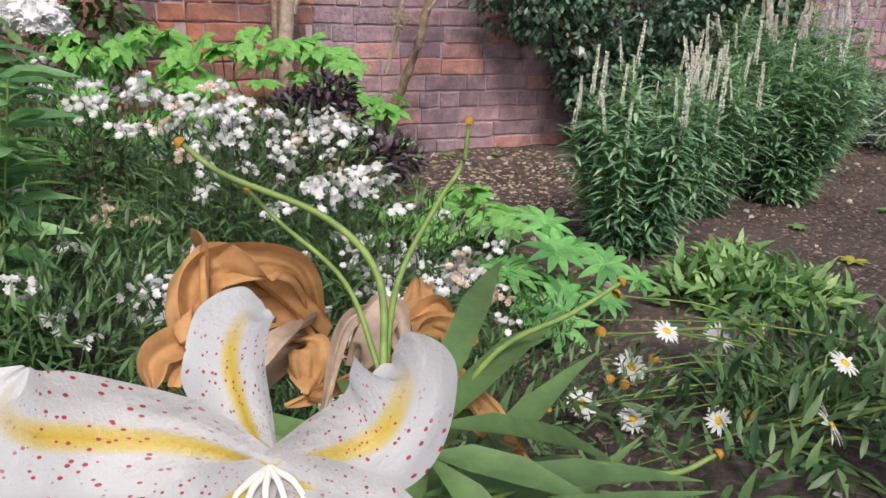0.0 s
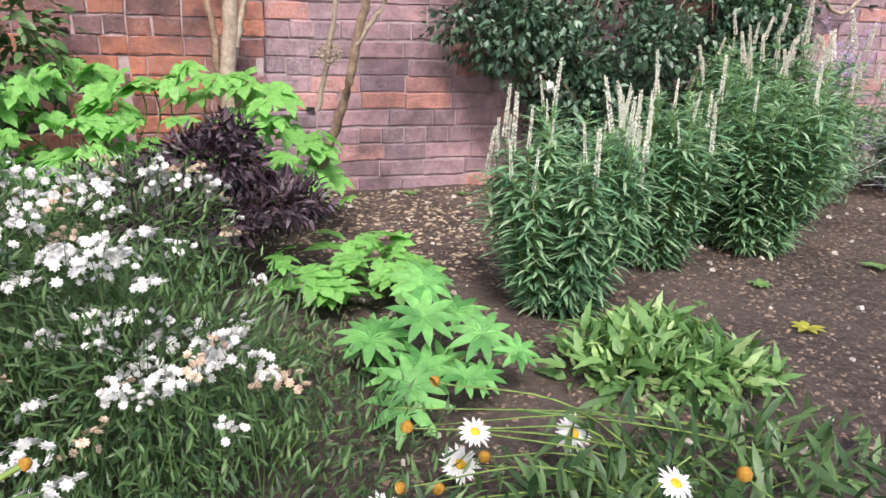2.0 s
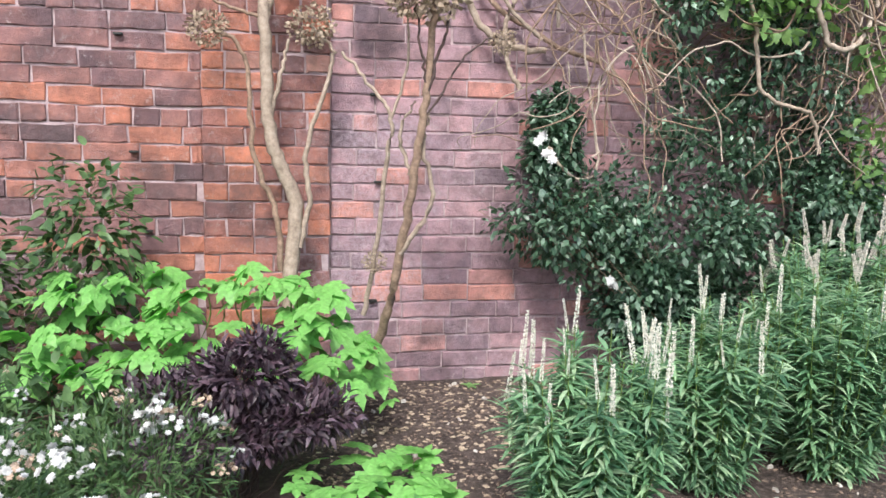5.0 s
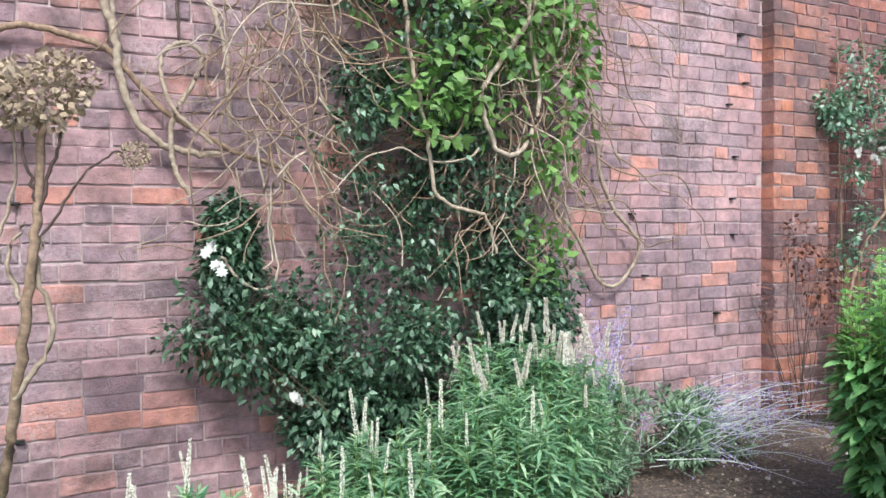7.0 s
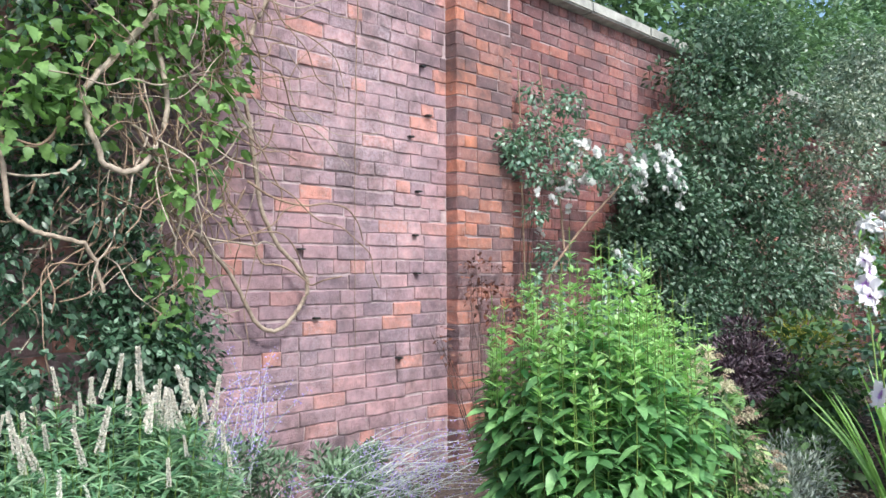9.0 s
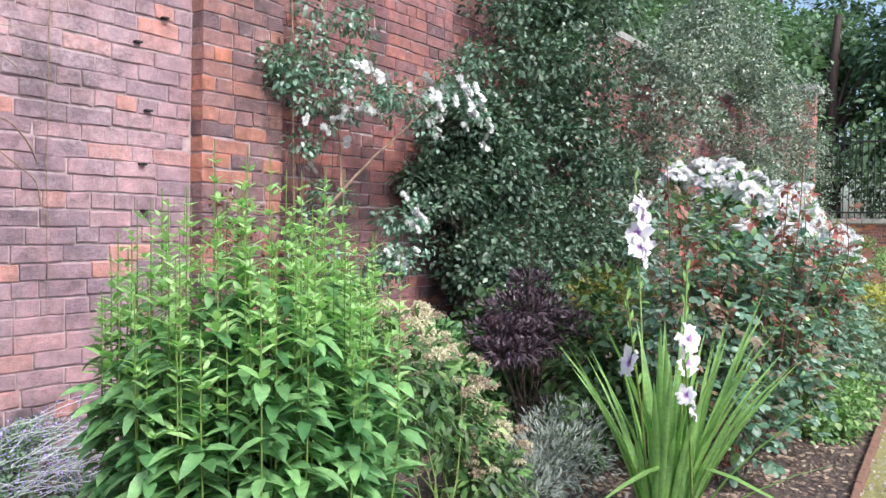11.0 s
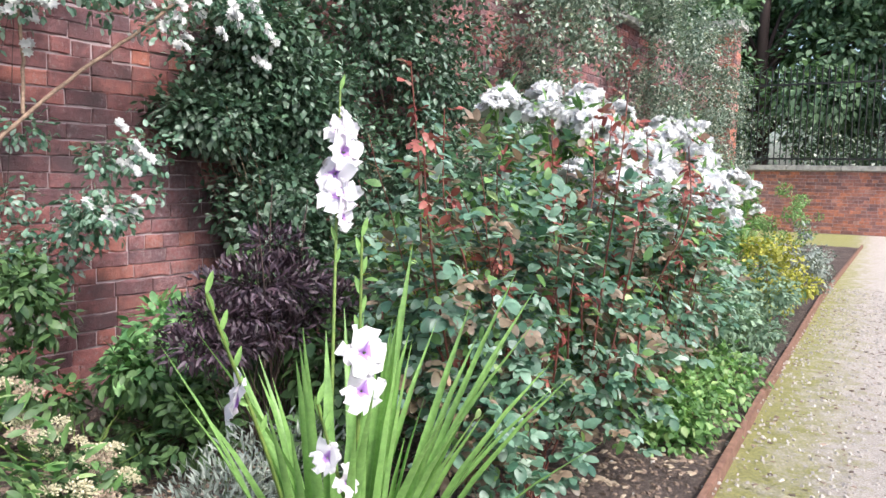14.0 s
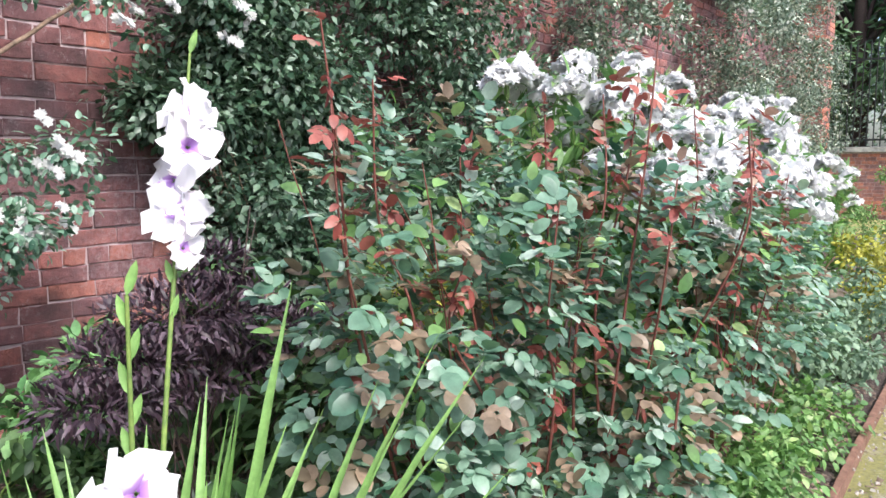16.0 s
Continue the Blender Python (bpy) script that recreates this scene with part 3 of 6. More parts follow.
def brick_wall():
    wall = new("wall_north", box_mesh("wall_north", (-6, WALL_Y + 0.009, -0.3), (20.9, WALL_Y + 0.34, TOP), MORTAR))
    tagged(wall, "tall old red brick garden wall with piers", "wall", kind="structure")
    runs, last = [], -6.0
    kinds = ["mixed", "mauve", "red", "red", "red"]
    for i, px in enumerate(PIERS + [20.9]):
        runs.append((last, px, 0.0, kinds[i]))
        if px < 20:
            runs.append((px, px + 0.56, 0.06 if i == 0 else 0.09, ("orange", "mixed", "red", "red")[i]))
            last = px + 0.56
    pieces = []
    for x0, x1, proud, kind in runs:
        groups = []
        if proud:
            part("pier", box_mesh("pier", (x0 + 0.012, WALL_Y - proud + 0.009, -0.2), (x1 - 0.012, WALL_Y + 0.02, TOP), MORTAR), wall)
        for row in range(40):
            z = (row + 0.5) * COURSE
            for lo, hi in course_bricks(x0, x1, row):
                x, w = (lo + hi) / 2, hi - lo - JOINT
                y = WALL_Y - proud + RNG.uniform(-0.005, 0.003)
                zz = z + RNG.normal(0, 0.0025) + 0.009 * noise.noise(Vector((x * 0.8, row * 0.3, 4)))
                if proud == 0 and near_stretch(x, z):
                    pieces.append((x, y, zz, w, kind))
                else:
                    groups.append((brick_shape(w, COURSE - JOINT, proud + 0.03) + [x, y, zz], BRICK_FACES))
        v, q = join_quads(groups)
        tagged(part("brick_courses", grid_mesh("brick_courses", v, q, BRICK[kind, False], False), wall), kind="stuff")
    x = -6.0
    while x < 20.9:
        w = min(RNG.uniform(0.8, 1.0), 20.9 - x)
        part("coping_stone", box_mesh("coping_stone", (x + 0.004, WALL_Y - 0.10, TOP + 0.003), (x + w - 0.004, WALL_Y + 0.44, TOP + 0.095), STONE, 0.012), wall)
        x += w
    return wall, pieces


def brick_pieces(wall, pieces):
    bank = [grid_mesh("brick", brick_shape(1, COURSE - JOINT, 0.03, 0.0028), BRICK_FACES, BRICK["mauve", True], False) for _ in range(8)]
    for i, (x, y, z, w, kind) in enumerate(pieces):
        ob = part("brick", bank[i % 8], wall, "", Matrix.Translation((x, y, z)) @ Matrix.Diagonal((w, 1, 1, 1)))


def end_pier():
    root = thing("gate_pier", (21.3, 4.55, 0), "tall square brick pier with a grey stone cap", "pier")
    groups = []
    for row in range(50):
        for lo, hi in course_bricks(20.92, 21.5, row):
            groups.append((brick_shape(hi - lo - JOINT, COURSE - JOINT, 0.1) + [(lo + hi) / 2, 4.28, (row + 0.5) * COURSE], BRICK_FACES))
        for lo, hi in course_bricks(4.29, 4.85, row + 1):
            v = brick_shape(hi - lo - JOINT, COURSE - JOINT, 0.1)
            v = np.column_stack([20.915 + v[:, 1], (lo + hi) / 2 - v[:, 0], v[:, 2] + (row + 0.5) * COURSE])
            groups.append((v, BRICK_FACES))
    v, q = join_quads(groups)
    tagged(part("shaft_bricks", grid_mesh("shaft_bricks", v, q, BRICK["orange", False], False), root), kind="stuff")
    part("core", box_mesh("core", (20.93, 4.295, -0.2), (21.5, 4.85, 4.05), MORTAR), root)
    part("cap", box_mesh("cap", (20.82, 4.18, 4.055), (21.6, 4.95, 4.19), STONE, 0.02), root, "grey stone cap")


def low_wall():
    x, top = 26.0, 1.48
    wall = new("wall_east", box_mesh("wall_east", (x + 0.008, -14, -0.3), (x + 0.35, 9, top), MORTAR))
    tagged(wall, "low red brick wall with a stone coping across the path's end", "wall", kind="structure")
    groups = []
    for row in range(18):
        for lo, hi in course_bricks(-6, 6, row):
            v = brick_shape(hi - lo - JOINT, COURSE - JOINT, 0.03)
            groups.append((np.column_stack([x + v[:, 1], (lo + hi) / 2 - v[:, 0], v[:, 2] + (row + 0.5) * COURSE]), BRICK_FACES))
    v, q = join_quads(groups)
    tagged(part("brick_courses", grid_mesh("brick_courses", v, q, BRICK["orange", False], False), wall), kind="stuff")
    y = -14.0
    while y < 9:
        part("coping_stone", box_mesh("coping_stone", (x - 0.08, y + 0.005, top + 0.003), (x + 0.45, y + 1.195, top + 0.13), STONE, 0.015), wall)
        y += 1.2


def railing():
    """Black iron railing on the low wall: two rails and pointed bars."""
    x = 26.2
    root = thing("iron_railing", (x, 2, 1.61), "black iron railing with pointed bars on the low wall", "railing")
    for z in (1.75, 3.55):
        part("rail", box_mesh("rail", (x - 0.012, -10, z), (x + 0.012, 7, z + 0.045), IRON, 0.004), root)
    bar = tubes("bar", IRON, [[(0, 0, 0), (0, 0, 2.1), (0, 0, 2.28), (0, 0, 2.40)]], [0.014], 6, 1.0)
    co = np.array([v.co for v in bar.vertices])
    co[-12:-6, :2] *= 1.5
    co[-6:, :2] *= 0.1
    bar.vertices.foreach_set("co", co.astype(np.float32).ravel())
    for y in np.arange(-3.5, 6.5, 0.14):
        part("bar", bar, root, "", Matrix.Translation((0, y - 2, 0)))


ground()
soil_bed()
edge_board()
WALL, PIECES = brick_wall()
end_pier()
low_wall()
railing()
scatter("bark_mulch", "light brown bark chips and dry leaves strewn on the soil", "mulch", CHIP, 15000, (1.9, 6.6, 1.9, 4.55), 0.0075, 0.25)
scatter("bark_mulch_far", "brown chips strewn on the soil under the roses", "mulch", CHIP, 9000, (6.4, 11.0, 1.6, 4.2), 0.015, 0.22)
scatter("leaf_litter", "pale curled dead leaves on the soil under the roses", "leaves", SEED, 900, (6.6, 10.0, 1.6, 3.4), 0.02, 0.15)
scatter("path_gravel", "loose pale gravel on the mossy path", "gravel", PEBBLE, 5200, (7.5, 15, 0.2, 1.85), 0.008, 0.6, True)
scatter("path_litter", "small dry leaves lying on the path", "leaves", CHIP, 1500, (7.5, 15, 0.2, 1.85), 0.012, 0.15, True)
scatter("bark_chips_pale", "pale dry leaf scraps and chips on the soil near the wall", "mulch", SEED, 1300, (1.95, 3.3, 3.3, 4.55), 0.011, 0.2)
scatter("stones", "small pale stones lying on the soil", "stones", PEBBLE, 500, (2.0, 10.0, 1.7, 4.5), 0.012, 0.6)


# ---- plants ----
def culvers_root(place, radius, high, stems, spikes, label, plume=False):
    """Upright clump: stems fan out from the base, whorls of narrow leaves, slender white spikes."""
    root = thing("culvers_root", place, label, "perennial", "culver's root clumps")
    x0, y0, z0 = place
    lines, p, d, n, ln = [], [], [], [], []
    tops = []
    for i in range(stems):
        a, r = RNG.uniform(0, 6.283), radius * math.sqrt(RNG.random())
        h = high * RNG.uniform(0.82, 1.05) * (1 - 0.18 * (r / radius) ** 2)
        b = np.array([x0 + 0.35 * r * math.cos(a), y0 + 0.35 * r * math.sin(a), z0])
        t = np.array([x0 + r * math.cos(a), y0 + r * math.sin(a), z0 + h])
        m = b * 0.45 + t * 0.55 + [0.12 * r * math.cos(a), 0.12 * r * math.sin(a), 0]
        line = smooth_line([b, m, t], 8)
        lines.append(line)
        tops.append(line[-1])
        whorls = int(h / 0.029)
        for w in range(whorls):
            f = 0.08 + 0.92 * w / whorls
            c = line[min(int(f * (len(line) - 1)), len(line) - 1)] + RNG.normal(0, 0.004, 3)
            k = 5
            ang = RNG.uniform(0, 6.283) + np.arange(k) * 6.283 / k + RNG.normal(0, 0.2, k)
            up = 0.75 if f > 0.9 else 0.18
            p.append(np.repeat(c[None], k, 0))
            d.append(np.column_stack([np.cos(ang), np.sin(ang), RNG.normal(up, 0.15, k)]))
            ln.append((0.045 if f > 0.94 else 0.078) * RNG.uniform(0.75, 1.15, k))
    p, d, ln = np.concatenate(p), np.concatenate(d), np.concatenate(ln)
    part("stems", tubes("stems", GREEN_STEM, lines, [0.0028] * len(lines), 5), root)
    tagged(part("foliage", leaves("foliage", L_VERON, p, d, np.tile([0, 0, 1.0], (len(p), 1)) + 0.25 * rand_dirs(len(p)), ln, ln * 0.19, "lance", 0.32, 0.3), root), kind="stuff")
    for i in range(spikes):
        t = tops[i % len(tops)] - np.array([0, 0, 0.02])
        s = RNG.uniform(0.55, 1.3)
        lean = pose(0, 0, 0, RNG.normal(0, 12 if plume else 6), RNG.normal(0, 12 if plume else 6), RNG.uniform(0, 360))
        t = t + (RNG.normal(0, 0.02, 3) if plume else 0)
        part("flower_spike", (PLUMES if plume else SPIKES)[i % 4], root, "", Matrix.Translation(Vector(t) - root.location) @ lean @ Matrix.Scale(s, 4))


def spike_mesh(high, wide, c, mat, long=0.008):
    f = RNG.random(c)
    a = RNG.uniform(0, 6.283, c)
    r = wide * (1 - 0.85 * f)
    p = np.column_stack([r * np.cos(a) * 0.4, r * np.sin(a) * 0.4, f * high])
    d = np.column_stack([np.cos(a), np.sin(a), np.full(c, 0.7)])
    for turn, k in ((0.4, 0.55), (2.5, 0.45), (4.6, 0.5)):
        if wide > 0.02:
            tilt = np.array(Matrix.Rotation(turn, 3, "Z") @ Matrix.Rotation(0.5, 3, "Y"))
            m = c // 3
            p = np.concatenate([p, (p[:m] * k) @ tilt.T])
            d = np.concatenate([d, d[:m] @ tilt.T])
    return leaves("flower_spike", mat, p, d, rand_dirs(len(p)), long, long * 0.55, "small", 0.1)


SPIKES = [spike_mesh(0.135, 0.0085, 320, PALE_SPIKE, 0.0058) for _ in range(4)]
PLUMES = [spike_mesh(0.12, 0.014, 380, PLUME, 0.008) for _ in range(4)]


def floret_cluster(c, radius, size, mat, disc, dome=0.35):
    """A flat-topped head of small many-petalled flowers, each with a disc."""
    p, d, n = [], [], []
    centres = []
    for i in range(c):
        a, r = i * 2.4, radius * math.sqrt((i + 0.5) / c)
        o = np.array([r * math.cos(a), r * math.sin(a), -dome * r * r / radius]) + RNG.normal(0, size * 0.35, 3)
        up = unit(np.array([o[0] * 6, o[1] * 6, 0.35]) + RNG.normal(0, 0.25, 3))
        e = unit(np.cross(up, [0.3, 0.8, 0.1]))
        f = np.cross(up, e)
        centres.append((o, up))
        for ring, k in ((1.0, 8), (0.6, 6)):
            for j in range(k):
                b = j * 6.283 / k + ring
                out = math.cos(b) * e + math.sin(b) * f
                p.append(o + up * (1 - ring) * size * 0.3)
                d.append(out * ring + up * 0.25 * (1.6 - ring))
                n.append(up)
    me = leaves("floret_cluster", mat, p, d, n, size, size * 0.75, "small", 0.15)
    return me, centres


def button(place, up, r, tall=0.6):
    """A small domed disc as rings of quads."""
    up = unit(np.asarray(up, float))
    e = unit(np.cross(up, [0.31, 0.8, 0.12]))
    f = np.cross(up, e)
    ang = np.linspace(0, 6.283, 8, endpoint=False)
    rings = [(1.0, 0.0), (0.9, 0.45), (0.55, 0.85), (0.05, 1.0)]
    v = np.concatenate([np.asarray(place) + r * a * (np.cos(ang)[:, None] * e + np.sin(ang)[:, None] * f) + up * r * tall * h for a, h in rings])
    q = [[i * 8 + j, i * 8 + (j + 1) % 8, (i + 1) * 8 + (j + 1) % 8, (i + 1) * 8 + j] for i in range(3) for j in range(8)]
    return v, np.array(q)


def cluster_bank(mat, disc_mat, count, radius, size):
    bank = []
    for _ in range(4):
        me, cs = floret_cluster(count, radius, size, mat, disc_mat)
        v, q = join_quads([button(o, u, size * 0.3) for o, u in cs])
        bank.append((me, grid_mesh("discs", v, q, disc_mat)))
    return bank


SNEEZE = cluster_bank(WHITE, CREAM, 9, 0.028, 0.0085)
SPENT = cluster_bank(FADED, SEED, 8, 0.024, 0.0075)


def sneezewort(place, blobs, heads, faded, label, corymbs=()):
    """White button flowers in loose heads on wiry stems over dark narrow foliage."""
    root = thing("sneezewort", place, label, "perennial", "white sneezewort")
    o = root.location
    p, out = in_blobs(blobs, heads * 3, 0.95)
    pick = [i for i in range(len(p)) if out[i][2] > -0.1 and p[i][2] > 0.12][:heads]
    lines = []
    spots = [p[k] for k in pick] + [np.array(c) + RNG.normal(0, 1, 3) * [r, r, r * 0.6] for c, r, k in corymbs for _ in range(k)]
    for i, t in enumerate(spots):
        b = np.array([t[0] + RNG.normal(0, 0.05), t[1] + RNG.normal(0, 0.05), 0.0])
        lines.append(smooth_line([b, (b + t) / 2 + RNG.normal(0, 0.015, 3), t], 4))
        bank = SPENT if i * 37 % 100 < (faded if i < len(pick) else 12) else SNEEZE
        me, disc = bank[i % 4]
        m = Matrix.Translation(Vector(t) - o) @ pose(0, 0, 0, 25 * RNG.normal() + 18, 20 * RNG.normal(), RNG.uniform(0, 360)) @ Matrix.Scale(RNG.uniform(0.7, 1.25), 4)
        head = part("flower_head", me, root, "", m)
        part("discs", disc, head, "", Matrix())
    part("stems", tubes("stems", L_DULL, lines, [0.0013] * len(lines), 4), root)
    tagged(part("foliage", leaf_mass("foliage", L_DULL, blobs, 21000, 0.036, 0.0065, "lance", -0.3, 0.8, 0.2), root), kind="stuff")


def bush(name, place, label, category, mat, blobs, c, length, width, profile="small", twigs=14, twig_mat=None, group="", **more):
    """A leafy plant: stems from its base into the blobs of its foliage."""
    root = thing(name, place, label, category, group)
    lines = []
    b = np.asarray(blobs, float)
    for i in range(twigs):
        k = b[i % len(b)]
        t = k[:3] + RNG.normal(0, 0.45, 3) * k[3:]
        s = np.array([place[0] + RNG.normal(0, 0.03), place[1] + RNG.normal(0, 0.03), place[2]])
        lines.append(smooth_line([s, s * 0.5 + t * 0.5 + RNG.normal(0, 0.04, 3), t], 6, 0.003))
    part("stems", tubes("stems", twig_mat or BARK, lines, [max(0.003, length * 0.07)] * len(lines), 5), root)
    tagged(part("foliage", leaf_mass("foliage", mat, blobs, c, length, width, profile, **more), root), kind="stuff")
    return root


def wall_shrub():
    blobs = [(3.22, 4.36, 0.80, 0.36, 0.2, 0.25), (3.7, 4.3, 0.72, 0.45, 0.26, 0.36), (4.25, 4.3, 0.75, 0.5, 0.26, 0.4), (4.6, 4.35, 0.85, 0.25, 0.2, 0.35),
             (3.85, 4.38, 1.5, 0.38, 0.19, 0.62), (4.3, 4.4, 1.4, 0.35, 0.17, 0.5), (4.05, 4.38, 2.3, 0.5, 0.2, 0.55), (3.12, 4.45, 1.2, 0.05, 0.05, 0.2), (3.55, 4.35, 0.45, 0.24, 0.16, 0.2), (3.9, 4.3, 0.36, 0.5, 0.2, 0.24), (4.5, 4.3, 0.4, 0.3, 0.2, 0.26), (3.95, 4.4, 2.8, 0.5, 0.18, 0.4)]
    return bush("wall_shrub", (3.9, 4.4, 0.0), "dark green small-leaved evergreen shrub trained against the brick wall", "shrub", L_EVER, clumps(blobs, 64, 0.11), 36000, 0.042, 0.025, twigs=40, shell=0.45, front=4.585)


def climber():
    """Tangled bare vine stems with bright leaves, hanging over the evergreen."""
    root = thing("climber", (4.3, 4.4, 0.0), "tangled leafless vine stems with bright green leaves hanging on the wall", "climber")
    main = [
        ([(5.30, 4.52, 2.75), (5.12, 4.52, 2.31), (5.08, 4.52, 2.19), (5.14, 4.52, 1.98), (5.20, 4.52, 1.60), (5.30, 4.52, 1.38), (5.49, 4.52, 1.18), (5.42, 4.52, 1.02), (5.30, 4.52, 0.93), (5.18, 4.52, 0.99), (5.04, 4.52, 1.22), (4.81, 4.5, 1.44), (4.59, 4.45, 1.61)], 0.013, PALE_BARK),
        ([(2.60, 4.53, 2.5), (2.634, 4.52, 2.22), (2.67, 4.52, 2.1), (2.69, 4.52, 1.91), (2.75, 4.52, 1.74), (2.85, 4.52, 1.64), (2.98, 4.52, 1.606), (3.09, 4.52, 1.60)], 0.019, PALE_BARK),
        ([(2.66, 4.55, 2.5), (2.665, 4.55, 2.22), (2.685, 4.55, 2.08), (2.70, 4.55, 1.98)], 0.016, VINE),
        ([(2.20, 4.55, 2.06), (2.36, 4.54, 2.086), (2.50, 4.54, 2.064), (2.65, 4.54, 2.02), (2.73, 4.54, 1.93), (2.87, 4.54, 1.78), (3.0, 4.54, 1.71), (3.13, 4.52, 1.63), (3.35, 4.48, 1.55)], 0.015, BARK),
        ([(2.96, 4.48, 1.42), (2.90, 4.49, 1.53), (2.886, 4.5, 1.65), (2.906, 4.5, 1.77), (2.99, 4.5, 1.92), (3.02, 4.5, 2.03), (2.95, 4.5, 2.07), (2.87, 4.5, 2.03), (2.847, 4.48, 1.93), (2.90, 4.47, 1.77), (3.05, 4.46, 1.64)], 0.012, PALE_BARK),
        ([(2.94, 4.55, 2.5), (2.93, 4.54, 2.25), (2.935, 4.53, 2.05)], 0.008, DARK_STEM),
        ([(2.95, 4.5, 2.5), (3.08, 4.5, 2.2), (3.12, 4.48, 2.0), (3.13, 4.47, 1.7)], 0.013, VINE),
        ([(4.60, 4.2, 2.75), (4.56, 4.2, 2.38), (4.39, 4.2, 2.12), (4.24, 4.18, 1.92), (4.25, 4.18, 1.79), (4.33, 4.18, 1.63), (4.46, 4.18, 1.65), (4.57, 4.2, 1.89), (4.53, 4.2, 2.16), (4.50, 4.22, 2.7)], 0.014, VINE),
        ([(3.85, 4.22, 2.6), (3.86, 4.2, 2.14), (3.95, 4.2, 1.72), (3.98, 4.18, 1.45), (4.08, 4.18, 1.37), (4.25, 4.18, 1.32), (4.32, 4.2, 1.15)], 0.011, PALE_BARK),
        ([(3.06, 4.35, 1.155), (3.15, 4.35, 1.045), (3.25, 4.35, 1.01), (3.30, 4.35, 1.09), (3.27, 4.37, 1.33), (3.22, 4.4, 1.7)], 0.007, VINE),
    ]
    for pts, r, mat in main:
        part("vine", tubes("vine", mat, [smooth_line(pts, 8, 0.003)], [r], 8, 0.75), root)
    lines, rad = [], []
    for i in range(330):
        left = i % 10 < 3
        x, z = (RNG.normal(3.36, 0.15), RNG.uniform(1.45, 2.7)) if left else (RNG.normal(4.55, 0.24), RNG.uniform(1.5, 3.0))
        p, v, line = np.array([x, RNG.uniform(4.2, 4.45), z]), np.array([RNG.normal(0, 0.12), 0, -0.16]), []
        for s in range(9):
            line.append(p.copy())
            v += [RNG.normal(0, 0.05), RNG.normal(0, 0.02), RNG.normal(0, 0.05)]
            v *= 0.13 / np.linalg.norm(v)
            p = p + v * RNG.uniform(0.5, 1)
            p[1] = min(max(p[1], 4.1), 4.56)
        lines.append(smooth_line(line, 3))
        rad.append(RNG.uniform(0.0025, 0.0065))
    tagged(part("twigs", tubes("twigs", VINE, lines[::3], rad[::3], 5, 0.5), root), kind="stuff")
    tagged(part("twigs", tubes("twigs", BARK, lines[1::3] + lines[2::3], rad[1::3] + rad[2::3], 5, 0.5), root), kind="stuff")
    part("hanging_shoot", tubes("hanging_shoot", BARK, [smooth_line([(5.87, 4.56, 2.9), (5.86, 4.57, 2.3), (5.85, 4.57, 1.8), (5.85, 4.57, 0.8)], 8, 0.003)], [0.004], 5), root)
    blobs = [(4.2, 4.22, 2.2, 0.5, 0.14, 0.55), (4.05, 4.2, 1.9, 0.3, 0.1, 0.3), (4.6, 4.25, 2.35, 0.42, 0.16, 0.45), (4.35, 4.25, 2.6, 0.5, 0.16, 0.25), (4.62, 4.2, 1.62, 0.16, 0.1, 0.16), (4.6, 4.2, 1.15, 0.16, 0.1, 0.32), (4.85, 4.3, 2.0, 0.14, 0.1, 0.5), (3.6, 4.3, 2.5, 0.3, 0.1, 0.3)]
    tagged(part("foliage", leaf_mass("foliage", L_CLIMB, blobs, 1700, 0.066, 0.052, "lobed", 0.1, 1.3, 0.1, droop=0.35), root), kind="stuff")


